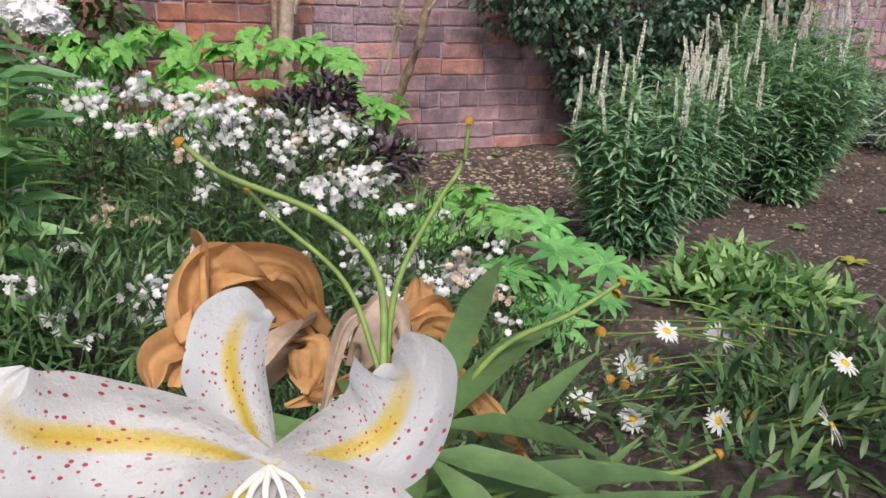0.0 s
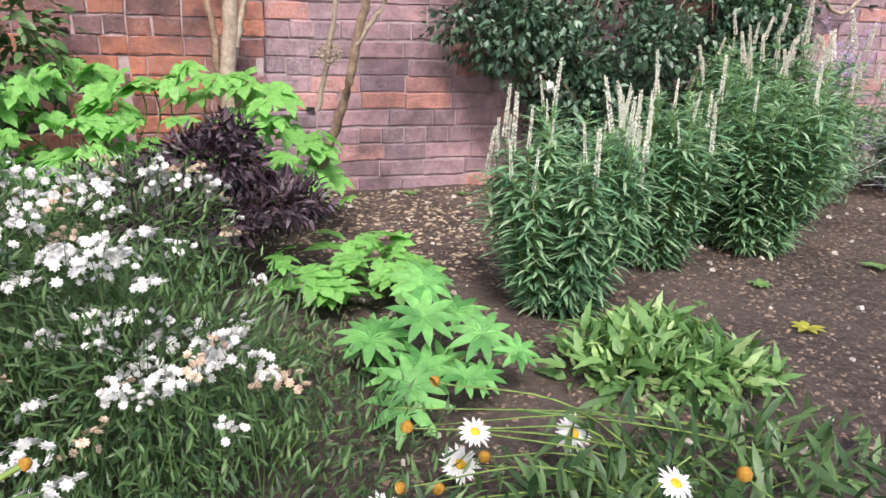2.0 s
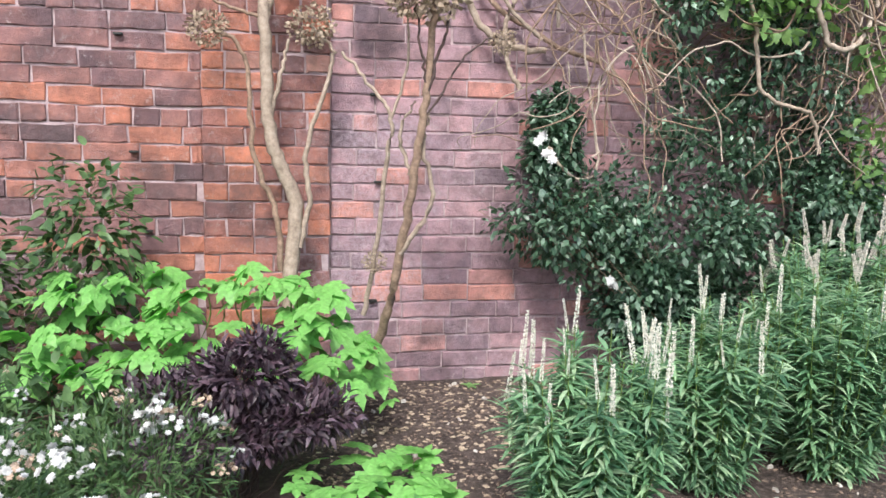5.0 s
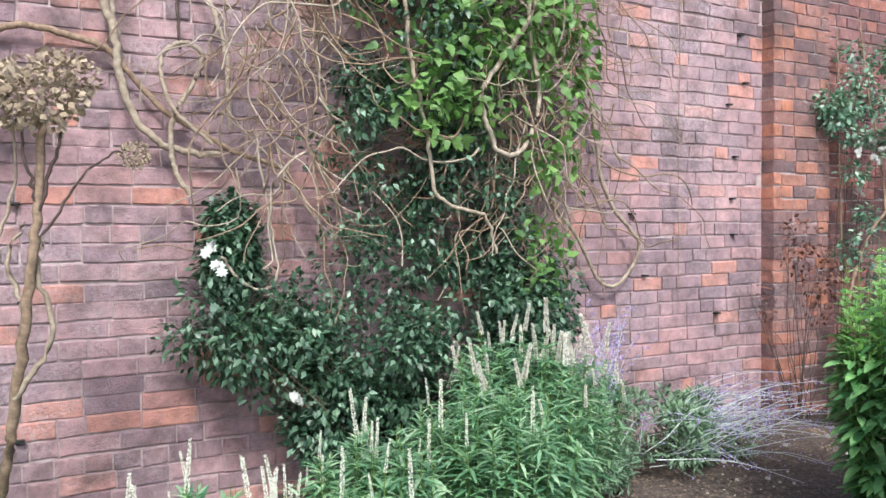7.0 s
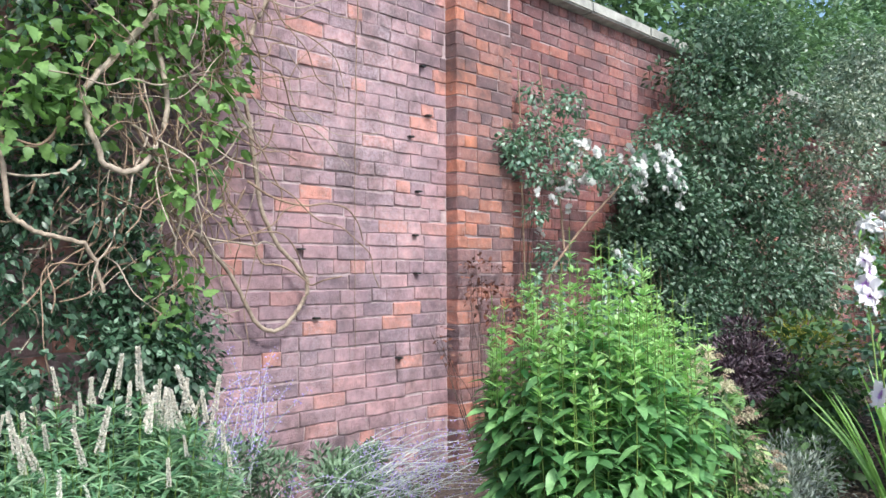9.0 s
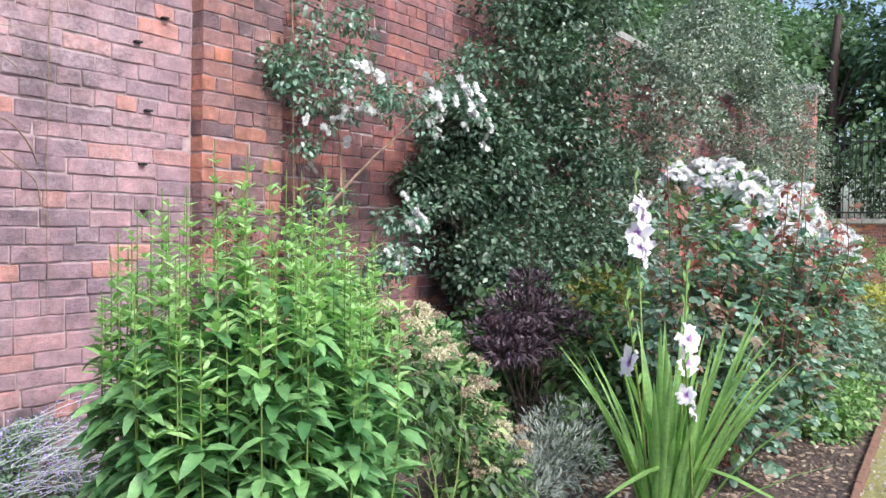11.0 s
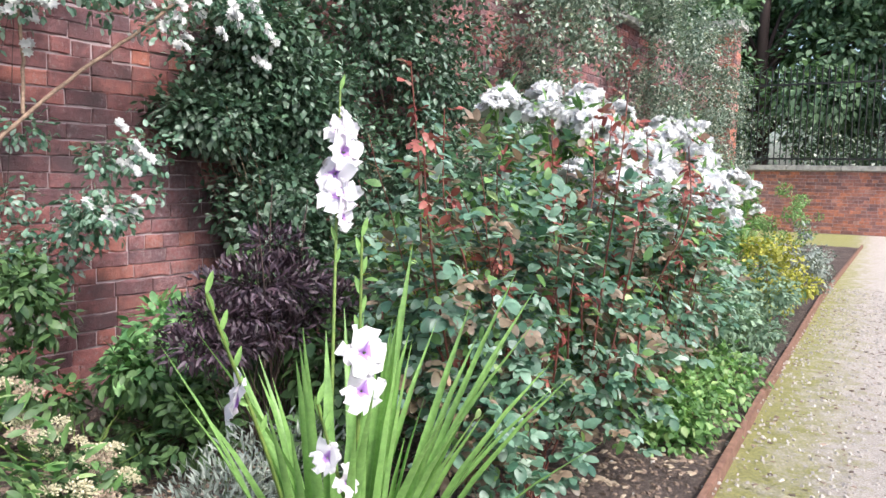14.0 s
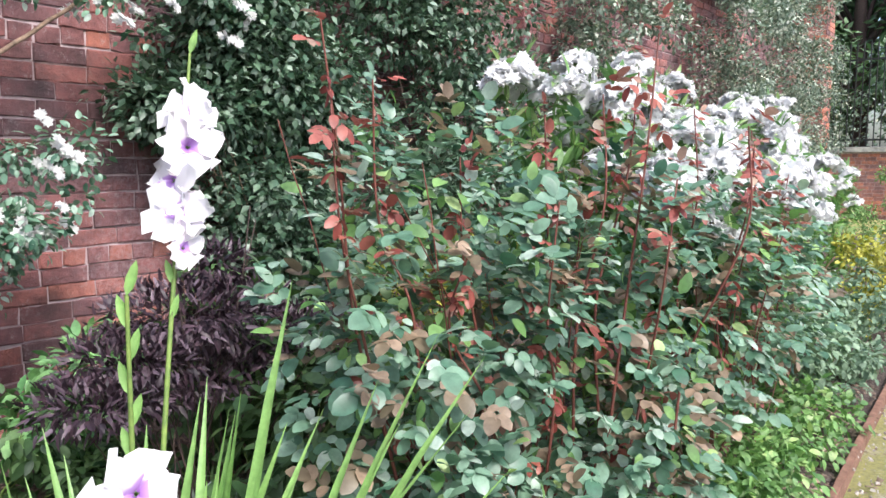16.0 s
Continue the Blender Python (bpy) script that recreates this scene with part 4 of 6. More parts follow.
def dead_hydrangea():
    """Bare woody stems against the pier, with round dry flower heads."""
    root = thing("dried_shrub", (2.1, 4.2, 0.0), "bare woody shrub with round dry brown flower heads by the wall", "shrub")
    stems = [
        ([(1.93, 4.3, 0.0), (1.92, 4.36, 0.54), (1.94, 4.38, 0.89), (1.86, 4.38, 1.09), (1.824, 4.38, 1.32), (1.819, 4.38, 1.69), (1.79, 4.4, 1.96), (1.80, 4.44, 2.4)], 0.036, PALE_BARK),
        ([(1.82, 4.39, 1.66), (1.863, 4.39, 1.83), (1.89, 4.4, 2.0), (1.90, 4.44, 2.3)], 0.018, PALE_BARK),
        ([(1.88, 4.37, 0.6), (1.86, 4.37, 0.85), (1.77, 4.37, 1.09), (1.74, 4.37, 1.5), (1.60, 4.37, 1.61)], 0.014, BARK),
        ([(1.96, 4.37, 0.7), (2.0, 4.37, 0.92), (1.986, 4.37, 1.11), (2.065, 4.37, 1.38), (2.10, 4.37, 1.53), (2.02, 4.37, 1.63)], 0.013, PALE_BARK),
        ([(1.83, 4.38, 1.25), (1.884, 4.38, 1.44), (1.918, 4.38, 1.58)], 0.012, PALE_BARK),
        ([(1.82, 4.38, 1.66), (1.66, 4.38, 1.71), (1.54, 4.38, 1.78), (1.48, 4.38, 1.95)], 0.008, BARK),
        ([(2.114, 4.12, -0.014), (2.218, 3.98, 0.255), (2.29, 3.82, 0.575), (2.329, 3.72, 0.877), (2.369, 3.66, 1.175), (2.384, 3.64, 1.347), (2.399, 3.62, 1.535), (2.401, 3.6, 1.625)], 0.02, BARK),
        ([(2.313, 3.75, 0.752), (2.415, 3.7, 0.938), (2.381, 3.68, 1.156), (2.397, 3.66, 1.253)], 0.01, PALE_BARK),
        ([(2.19, 3.85, 0.509), (2.227, 3.8, 0.746), (2.262, 3.75, 1.073), (2.272, 3.72, 1.231), (2.221, 3.75, 1.328), (2.107, 3.8, 1.464)], 0.01, PALE_BARK),
        ([(2.378, 3.66, 1.214), (2.397, 3.66, 1.253), (2.483, 3.66, 1.391), (2.584, 3.68, 1.504), (2.664, 3.68, 1.517)], 0.005, DARK_STEM),
        ([(2.381, 3.64, 1.309), (2.429, 3.63, 1.462), (2.461, 3.6, 1.61)], 0.007, DARK_STEM),
        ([(2.336, 3.7, 1.037), (2.305, 3.7, 1.193), (2.351, 3.68, 1.291)], 0.008, PALE_BARK),
        ([(2.381, 3.64, 1.328), (2.362, 3.62, 1.458), (2.34, 3.6, 1.603)], 0.006, DARK_STEM),
        ([(2.272, 3.72, 1.231), (2.332, 3.7, 1.465), (2.3, 3.68, 1.65)], 0.006, PALE_BARK),
    ]
    for pts, r, mat in stems:
        part("stem", tubes("stem", mat, [smooth_line(pts, 7, 0.004)], [r], 8, 0.55), root)
    bank = []
    for _ in range(3):
        p = rand_dirs(420) * RNG.uniform(0.55, 1.0, (420, 1))
        bank.append(leaves("dry_head", SEED, p, p + 0.8 * rand_dirs(420), rand_dirs(420), 0.2, 0.16, "small", 0.2))
    for i, (x, y, z, s) in enumerate([(2.395, 3.6, 1.671, 0.135), (2.321, 3.6, 1.638, 0.09), (2.472, 3.62, 1.726, 0.09), (2.01, 4.37, 1.64, 0.10), (1.59, 4.37, 1.61, 0.085), (1.94, 4.4, 1.83, 0.085), (2.66, 3.68, 1.507, 0.05), (2.25, 4.36, 1.84, 0.09), (2.227, 3.8, 0.715, 0.045)]):
        part("dry_head", bank[i % 3], root, "dry brown flower head", Matrix.Translation(Vector((x, y, z)) - root.location) @ Matrix.Diagonal((s, s, s * 0.9, 1)))


def lime_plant():
    """Big lobed lime-green leaves in flat tiers on thick stalks at the wall's foot, each a leaf of its own."""
    root = thing("plume_plant", (1.75, 4.1, 0.0), "lime-green plant with big lobed leaves at the foot of the wall", "perennial")
    lines = []
    bank = [leaves("leaf", L_LIME, [[0, 0, 0]] * 5, [[1, 0, 0], [0.75, 0.7, 0], [0.75, -0.7, 0], [0.1, 1, 0], [0.1, -1, 0]], [[0, 0, 1]] * 5, np.array([1, 0.85, 0.85, 0.6, 0.6]), np.array([0.66, 0.56, 0.56, 0.44, 0.44]), "lobed", 0.16 + 0.08 * k, 0.12) for k in range(4)]
    for i in range(150):
        tier = i % 3
        x = RNG.uniform(1.0, 2.2 + 0.05 * tier)
        y = RNG.uniform(3.85, 4.3) - 0.12 * tier
        z = 0.60 - 0.115 * tier + RNG.normal(0, 0.03) - 0.5 * max(0, x - 2.0) - 0.06 * max(0, 1.3 - x)
        m = Matrix.Translation(Vector((x, y, z)) - root.location) @ pose(0, 0, 0, RNG.normal(8, 12), RNG.normal(16, 10), RNG.normal(-90, 60)) @ Matrix.Scale(RNG.uniform(0.075, 0.135), 4)
        part("leaf", bank[i % 4], root, "", m)
        if i % 5 == 0:
            lines.append(smooth_line([(1.3 + 0.8 * RNG.random(), 4.15, 0), (x, y + 0.08, z * 0.65), (x, y, z)], 5))
    part("stems", tubes("stems", GREEN_STEM, lines, [0.006] * len(lines), 6), root)


def purple_shrub(name, place, blobs, c, label, length=0.05, width=0.012, profile="lance", hang=-0.35):
    return bush(name, place, label, "shrub", L_DARK, blobs, int(c * 1.8), length, width, profile, 26, DARK_STEM, hang=hang, shell=0.25, spread=0.6)


def palmate(c, size):
    a = np.linspace(-2.85, 2.85, c)
    d = np.column_stack([np.cos(a), np.sin(a), np.full(c, 0.22)])
    return leaves("leaf", L_LUPIN, np.zeros((c, 3)), d, np.tile([0, 0, 1.0], (c, 1)), size * (1 - 0.06 * np.abs(a)), size * 0.29, "oval", 0.28, 0.3)


def lupin():
    root = thing("lupin", (2.22, 2.62, 0.0), "young lupin with bright green palmate leaves", "perennial")
    bank, lines = [palmate(9, 1.0), palmate(10, 1.0), palmate(8, 1.0)], []
    tops = [(2.26, 2.79, 0.22), (2.31, 2.52, 0.17), (2.09, 2.39, 0.09), (2.18, 2.56, 0.21), (2.06, 2.58, 0.16), (2.21, 2.66, 0.25), (2.15, 2.47, 0.13), (2.30, 2.66, 0.17)]
    for i in range(20):
        a, r = RNG.uniform(0, 6.283), 0.22 * math.sqrt(RNG.random())
        x, y, z = tops[i] if i < len(tops) else (2.2 + r * math.cos(a), 2.58 + r * math.sin(a) * 1.1, 0.05 + 0.1 * RNG.random())
        m = Matrix.Translation(Vector((x, y, z)) - root.location) @ pose(0, 0, 0, RNG.normal(26, 9), RNG.normal(0, 10), 0) @ pose(0, 0, 0, 0, 0, RNG.uniform(0, 360)) @ Matrix.Scale(RNG.uniform(0.085, 0.105) if i < len(tops) else RNG.uniform(0.06, 0.085), 4)
        part("leaf", bank[i % 3], root, "", m)
        lines.append(smooth_line([(2.22, 2.62, 0), ((2.22 + x) / 2, (2.62 + y) / 2, z * 0.8), (x, y, z)], 4))
    part("stems", tubes("stems", GREEN_STEM, lines, [0.003] * len(lines), 5), root)


def cranesbill():
    root = thing("cranesbill", (2.16, 3.2, 0.0), "low light green plant with rounded lobed leaves", "perennial")
    bank = [leaves("leaf", L_LIME, [[0, 0, 0]] * 5, [[1, 0, 0], [0.7, 0.7, 0], [0.7, -0.7, 0], [0, 1, 0], [0, -1, 0]], [[0, 0, 1]] * 5, 0.9, 0.62, "lobed", 0.2, 0.12) for _ in range(2)]
    for i in range(40):
        a, r = RNG.uniform(0, 6.283), 0.25 * math.sqrt(RNG.random())
        c = Vector((r * math.cos(a), r * math.sin(a), RNG.uniform(0.07, 0.2)))
        part("leaf", bank[i % 2], root, "", Matrix.Translation(c) @ pose(0, 0, 0, RNG.normal(15, 12), RNG.normal(0, 12), RNG.uniform(0, 360)) @ Matrix.Scale(RNG.uniform(0.065, 0.105), 4))


def daisy_meshes(c=22, mat=None):
    a = np.arange(c) * 6.283 / c + RNG.normal(0, 0.06, c)
    d = np.column_stack([np.cos(a), np.sin(a), RNG.normal(0.08, 0.12, c)])
    petals = leaves("petals", WHITE, d * 0.2, d, np.tile([0, 0, 1.0], (c, 1)), RNG.uniform(0.75, 0.95, c), 0.24, "strap", 0.15, 0.1)
    v, q = button((0, 0, 0), (0, 0, 1), 0.32, 0.5)
    return petals, grid_mesh("disc", v, q, YELLOW)


DAISY = [daisy_meshes() for _ in range(3)]
BALL = grid_mesh("disc", *button((0, 0, 0), (0, 0, 1), 0.36, 1.2), OCHRE)


def daisies(place, label, flowers, spent, lean_stems, extra_leaves):
    """Shasta daisies: each bloom at its place on its own stalk, spent ones as ochre domes."""
    root = thing("shasta_daisy", place, label, "perennial", "shasta daisies")
    o, lines = root.location, []
    for i, (x, y, z, s, tip, turn) in enumerate(flowers):
        m = Matrix.Translation(Vector((x, y, z)) - o) @ pose(0, 0, 0, tip, 0, turn) @ Matrix.Scale(s, 4)
        f = part("flower", DAISY[i % 3][0], root, "", m)
        part("disc", DAISY[i % 3][1], f, "", Matrix())
        lines.append(smooth_line([(place[0] + RNG.normal(0, 0.06), place[1] + RNG.normal(0, 0.05), 0.0), ((place[0] + x) / 2 + 0.02, (place[1] + y) / 2, z * 0.55 + 0.02), (x, y, z)], 6))
    for x, y, z, s in spent:
        m = Matrix.Translation(Vector((x, y, z)) - o) @ pose(0, 0, 0, RNG.normal(30, 25), 0, RNG.uniform(0, 360)) @ Matrix.Scale(s, 4)
        part("spent_disc", BALL, root, "ochre spent flower disc", m)
        lines.append(smooth_line([(place[0] + RNG.normal(0, 0.1), place[1] + RNG.normal(0, 0.08), 0.0), ((place[0] + x) / 2, (place[1] + y) / 2, z * 0.7 + 0.03), (x, y, z)], 6))
    for a, b in lean_stems:
        lines.append(smooth_line([a, ((a[0] + b[0]) / 2, (a[1] + b[1]) / 2, (a[2] + b[2]) / 2 + 0.03), b], 7))
    part("stems", tubes("stems", GREEN_STEM, lines, [0.0028] * len(lines), 6), root)
    p, d = [], []
    for line in lines:
        for _ in range(extra_leaves):
            p.append(line[RNG.integers(0, max(2, len(line) * 2 // 3))])
            d.append(rand_dirs(1, 0.4)[0])
    tagged(part("foliage", leaves("foliage", L_DULL, p, d, rand_dirs(len(p), 1.0), 0.075, 0.014, "lance", 0.4), root), kind="stuff")
    return root


def russian_sage():
    """Grey-green mound against the wall's foot; long silvery stalks sprawl from it, some upright and violet."""
    blobs = [(4.78, 4.05, 0.30, 0.3, 0.25, 0.26), (5.15, 4.0, 0.22, 0.32, 0.25, 0.18), (5.5, 4.0, 0.2, 0.3, 0.25, 0.16), (4.62, 3.9, 0.22, 0.25, 0.2, 0.2)]
    root = bush("russian_sage", (5.05, 4.1, 0.0), "grey-green russian sage with hazy lavender flower sprays", "perennial", L_SAGE, clumps(blobs, 14, 0.1), 9500, 0.045, 0.014, "lance", 10, PALE_BARK, hang=-0.3, shell=0.2, front=4.57)
    lines, p, d = [], [], []
    for i in range(120):
        upright = i % 4 == 0
        b = np.array(blobs[i % 2] if upright else blobs[1 + i % 2])
        s = b[:3] + RNG.normal(0, 0.4, 3) * b[3:]
        if upright:
            w = np.array([RNG.normal(0.12, 0.12), RNG.normal(0.05, 0.1), RNG.uniform(0.2, 0.45)])
        else:
            w = np.array([RNG.uniform(0.0, 0.75), RNG.normal(-0.18, 0.14), RNG.uniform(-0.08, 0.22)])
        line = smooth_line([s, s + w * 0.5 + [0, 0, 0.05], s + w], 7)
        line[:, 2] = np.maximum(line[:, 2], 0.03)
        line[:, 1] = np.minimum(line[:, 1], 4.57)
        lines.append(line)
        for q in line[2:]:
            for _ in range(5 if upright else 2):
                p.append(q + RNG.normal(0, 0.010, 3))
                d.append(rand_dirs(1)[0])
    part("sprays", tubes("sprays", SILVER, lines, [0.0024] * len(lines), 4), root, "pale grey flower stalks")
    tagged(part("flowers", leaves("flowers", PURPLE, p, d, rand_dirs(len(p)), 0.010, 0.007, "small"), root), kind="stuff")


def tall_green():
    """Dense clump of upright stems with broad pointed leaves in pairs, paler at the tips."""
    cx, cy, R = 5.53, 2.78, 0.44
    root = thing("tall_clump", (cx, cy, 0.0), "dense bright green leafy clump of upright stems", "perennial")
    lines, sets = [], {False: ([], [], []), True: ([], [], [])}
    for i in range(125):
        a, r = RNG.uniform(0, 6.283), R * math.sqrt(RNG.random())
        h = (1.30 - 0.30 * (r / R) ** 3) * RNG.uniform(0.80, 1.07)
        b = np.array([cx + 0.6 * r * math.cos(a), cy + 0.6 * r * math.sin(a), 0])
        t = np.array([cx + r * math.cos(a), cy + r * math.sin(a) * 0.9, h])
        line = smooth_line([b, (b + t) / 2 + [0.14 * r * math.cos(a), 0.14 * r * math.sin(a), 0], t], 12)
        lines.append(line)
        steps = int(h / 0.034)
        for w in range(steps):
            f = 0.06 + 0.94 * w / steps
            c = line[int(f * (len(line) - 1))] + RNG.normal(0, 0.008, 3)
            g = RNG.uniform(0, 6.283)
            p, d, ln = sets[f > 0.78]
            for e in (g, g + 3.14) if f < 0.78 else (g, g + 2.1, g + 4.2):
                p.append(c)
                d.append((math.cos(e), math.sin(e), RNG.normal(0.75, 0.2) if f > 0.78 else RNG.normal(0.12, 0.2)))
                ln.append((0.105 - 0.03 * f if f < 0.78 else 0.058 - 0.03 * (f - 0.78) / 0.22) * RNG.uniform(0.75, 1.15))
    part("stems", tubes("stems", GREEN_STEM, lines, [0.0035] * len(lines), 5), root)
    for tip, mat in ((False, L_TALL), (True, L_TIP)):
        p, d, ln = sets[tip]
        ln = np.array(ln)
        tagged(part("foliage", leaves("foliage", mat, p, d, np.tile([0, 0, 1.0], (len(p), 1)) + 0.3 * rand_dirs(len(p)), ln, ln * (0.36 if tip else 0.42), "oval", 0.2 if tip else 0.45, 0.25), root, "pale young tip leaves" if tip else ""), kind="stuff")


def climbing_rose():
    blobs = [(7.3, 4.4, 2.3, 0.14, 0.1, 0.35), (7.62, 4.35, 2.25, 0.12, 0.1, 0.35), (7.9, 4.15, 1.95, 0.35, 0.16, 0.18), (8.3, 4.1, 1.85, 0.35, 0.18, 0.22), (7.3, 4.35, 1.75, 0.22, 0.14, 0.25), (7.75, 4.05, 1.15, 0.16, 0.12, 0.2), (7.35, 4.35, 1.2, 0.2, 0.14, 0.25), (8.6, 4.2, 2.3, 0.25, 0.15, 0.25), (7.1, 4.4, 2.05, 0.12, 0.08, 0.12), (7.4, 4.3, 0.75, 0.3, 0.2, 0.25), (7.42, 4.15, 1.95, 0.25, 0.14, 0.14), (8.35, 4.1, 2.0, 0.2, 0.15, 0.16), (7.6, 4.05, 0.95, 0.1, 0.1, 0.1)]
    root = bush("climbing_rose", (7.15, 4.35, 0.0), "climbing rose with white blooms and dark leaves on the brick wall", "rose", L_ROSE, clumps(blobs, 9, 0.11), 5600, 0.038, 0.024, "oval", 10, DARK_STEM, shell=0.2, front=4.58)
    for pts, r in (([(6.95, 4.35, 0.0), (7.05, 4.32, 0.6), (7.22, 4.3, 1.1), (7.45, 4.26, 1.4), (7.88, 4.2, 1.76), (8.1, 4.15, 1.95)], 0.012), ([(7.42, 4.27, 1.38), (7.45, 4.32, 1.7), (7.42, 4.4, 2.2), (7.4, 4.45, 2.7)], 0.009), ([(7.2, 4.4, 0.0), (7.22, 4.45, 1.2), (7.2, 4.48, 2.6)], 0.008)):
        part("cane", tubes("cane", BARK, [smooth_line(pts, 8, 0.002)], [r], 8, 0.6), root)
    me, _ = floret_cluster(3, 0.03, 0.028, WHITE, None)
    for i in range(84):
        b = np.array(blobs[[2, 3, 10, 11, 5, 2, 3, 4, 10, 12][i % 10]])
        t = b[:3] + unit(RNG.normal(size=3) + [0, -1.1, 0.2]) * b[3:] * 1.05
        part("bloom", me, root, "white bloom", Matrix.Translation(Vector(t) - root.location) @ pose(0, 0, 0, 70 + RNG.normal(0, 25), RNG.normal(0, 25), RNG.uniform(-60, 60)) @ Matrix.Scale(RNG.uniform(0.6, 1.1), 4))


def wall_hedge():
    """Evergreens climbing the wall in a row, over its top further on."""
    rows = [
        ((9.1, 4.2, 0), [(8.55, 4.35, 1.45, 0.22, 0.16, 0.08), (8.75, 4.3, 1.85, 0.16, 0.18, 0.2), (8.9, 4.25, 0.95, 0.2, 0.22, 0.3), (9.15, 4.25, 1.1, 0.42, 0.28, 0.72), (9.2, 4.2, 2.0, 0.55, 0.32, 0.7), (9.6, 4.2, 2.9, 0.6, 0.32, 0.6), (9.3, 4.2, 0.9, 0.6, 0.3, 0.7), (9.0, 4.25, 1.65, 0.3, 0.25, 0.28)], 6500),
        ((10.7, 4.2, 0), [(10.2, 4.2, 1.5, 0.55, 0.3, 0.9), (10.4, 4.15, 2.6, 0.62, 0.35, 0.85), (10.9, 4.2, 1.2, 0.6, 0.3, 0.8), (10.3, 4.25, 3.3, 0.5, 0.3, 0.45)], 5200),
        ((13.2, 4.1, 0), [(12.4, 4.15, 1.3, 0.9, 0.35, 1.0), (12.5, 4.1, 2.5, 0.8, 0.42, 0.9), (13.4, 4.2, 3.5, 0.9, 0.4, 0.7)], 4200),
        ((15.8, 4.1, 0), [(15.2, 4.1, 1.5, 1.0, 0.4, 1.2), (15.9, 4.1, 2.8, 1.1, 0.5, 1.0), (15.6, 4.2, 3.7, 1.0, 0.45, 0.7)], 4200),
        ((18.6, 4.1, 0), [(18.0, 4.1, 1.6, 1.2, 0.45, 1.3), (18.7, 4.1, 3.0, 1.3, 0.5, 1.0), (19.6, 4.1, 2.2, 0.8, 0.4, 1.2)], 3800),
    ]
    for k, (place, blobs, c) in enumerate(rows):
        bush("wall_evergreen", place, "tall silvery variegated evergreen on the brick wall" if k > 1 else "tall dark evergreen with glossy leaves covering the brick wall", "shrub", L_PALE if k > 1 else L_HEDGE, clumps(blobs, 30, 0.23), int(c * 4.4), 0.050, 0.034, "small", 16, BARK, "wall evergreens", shell=0.62, hang=0.1)


def ruffle(me, amp, freq):
    """Waves in a petal's edge."""
    for v in me.vertices:
        w = noise.noise_vector(v.co * freq)
        v.co += w * amp * min(1.0, v.co.length)
    return me


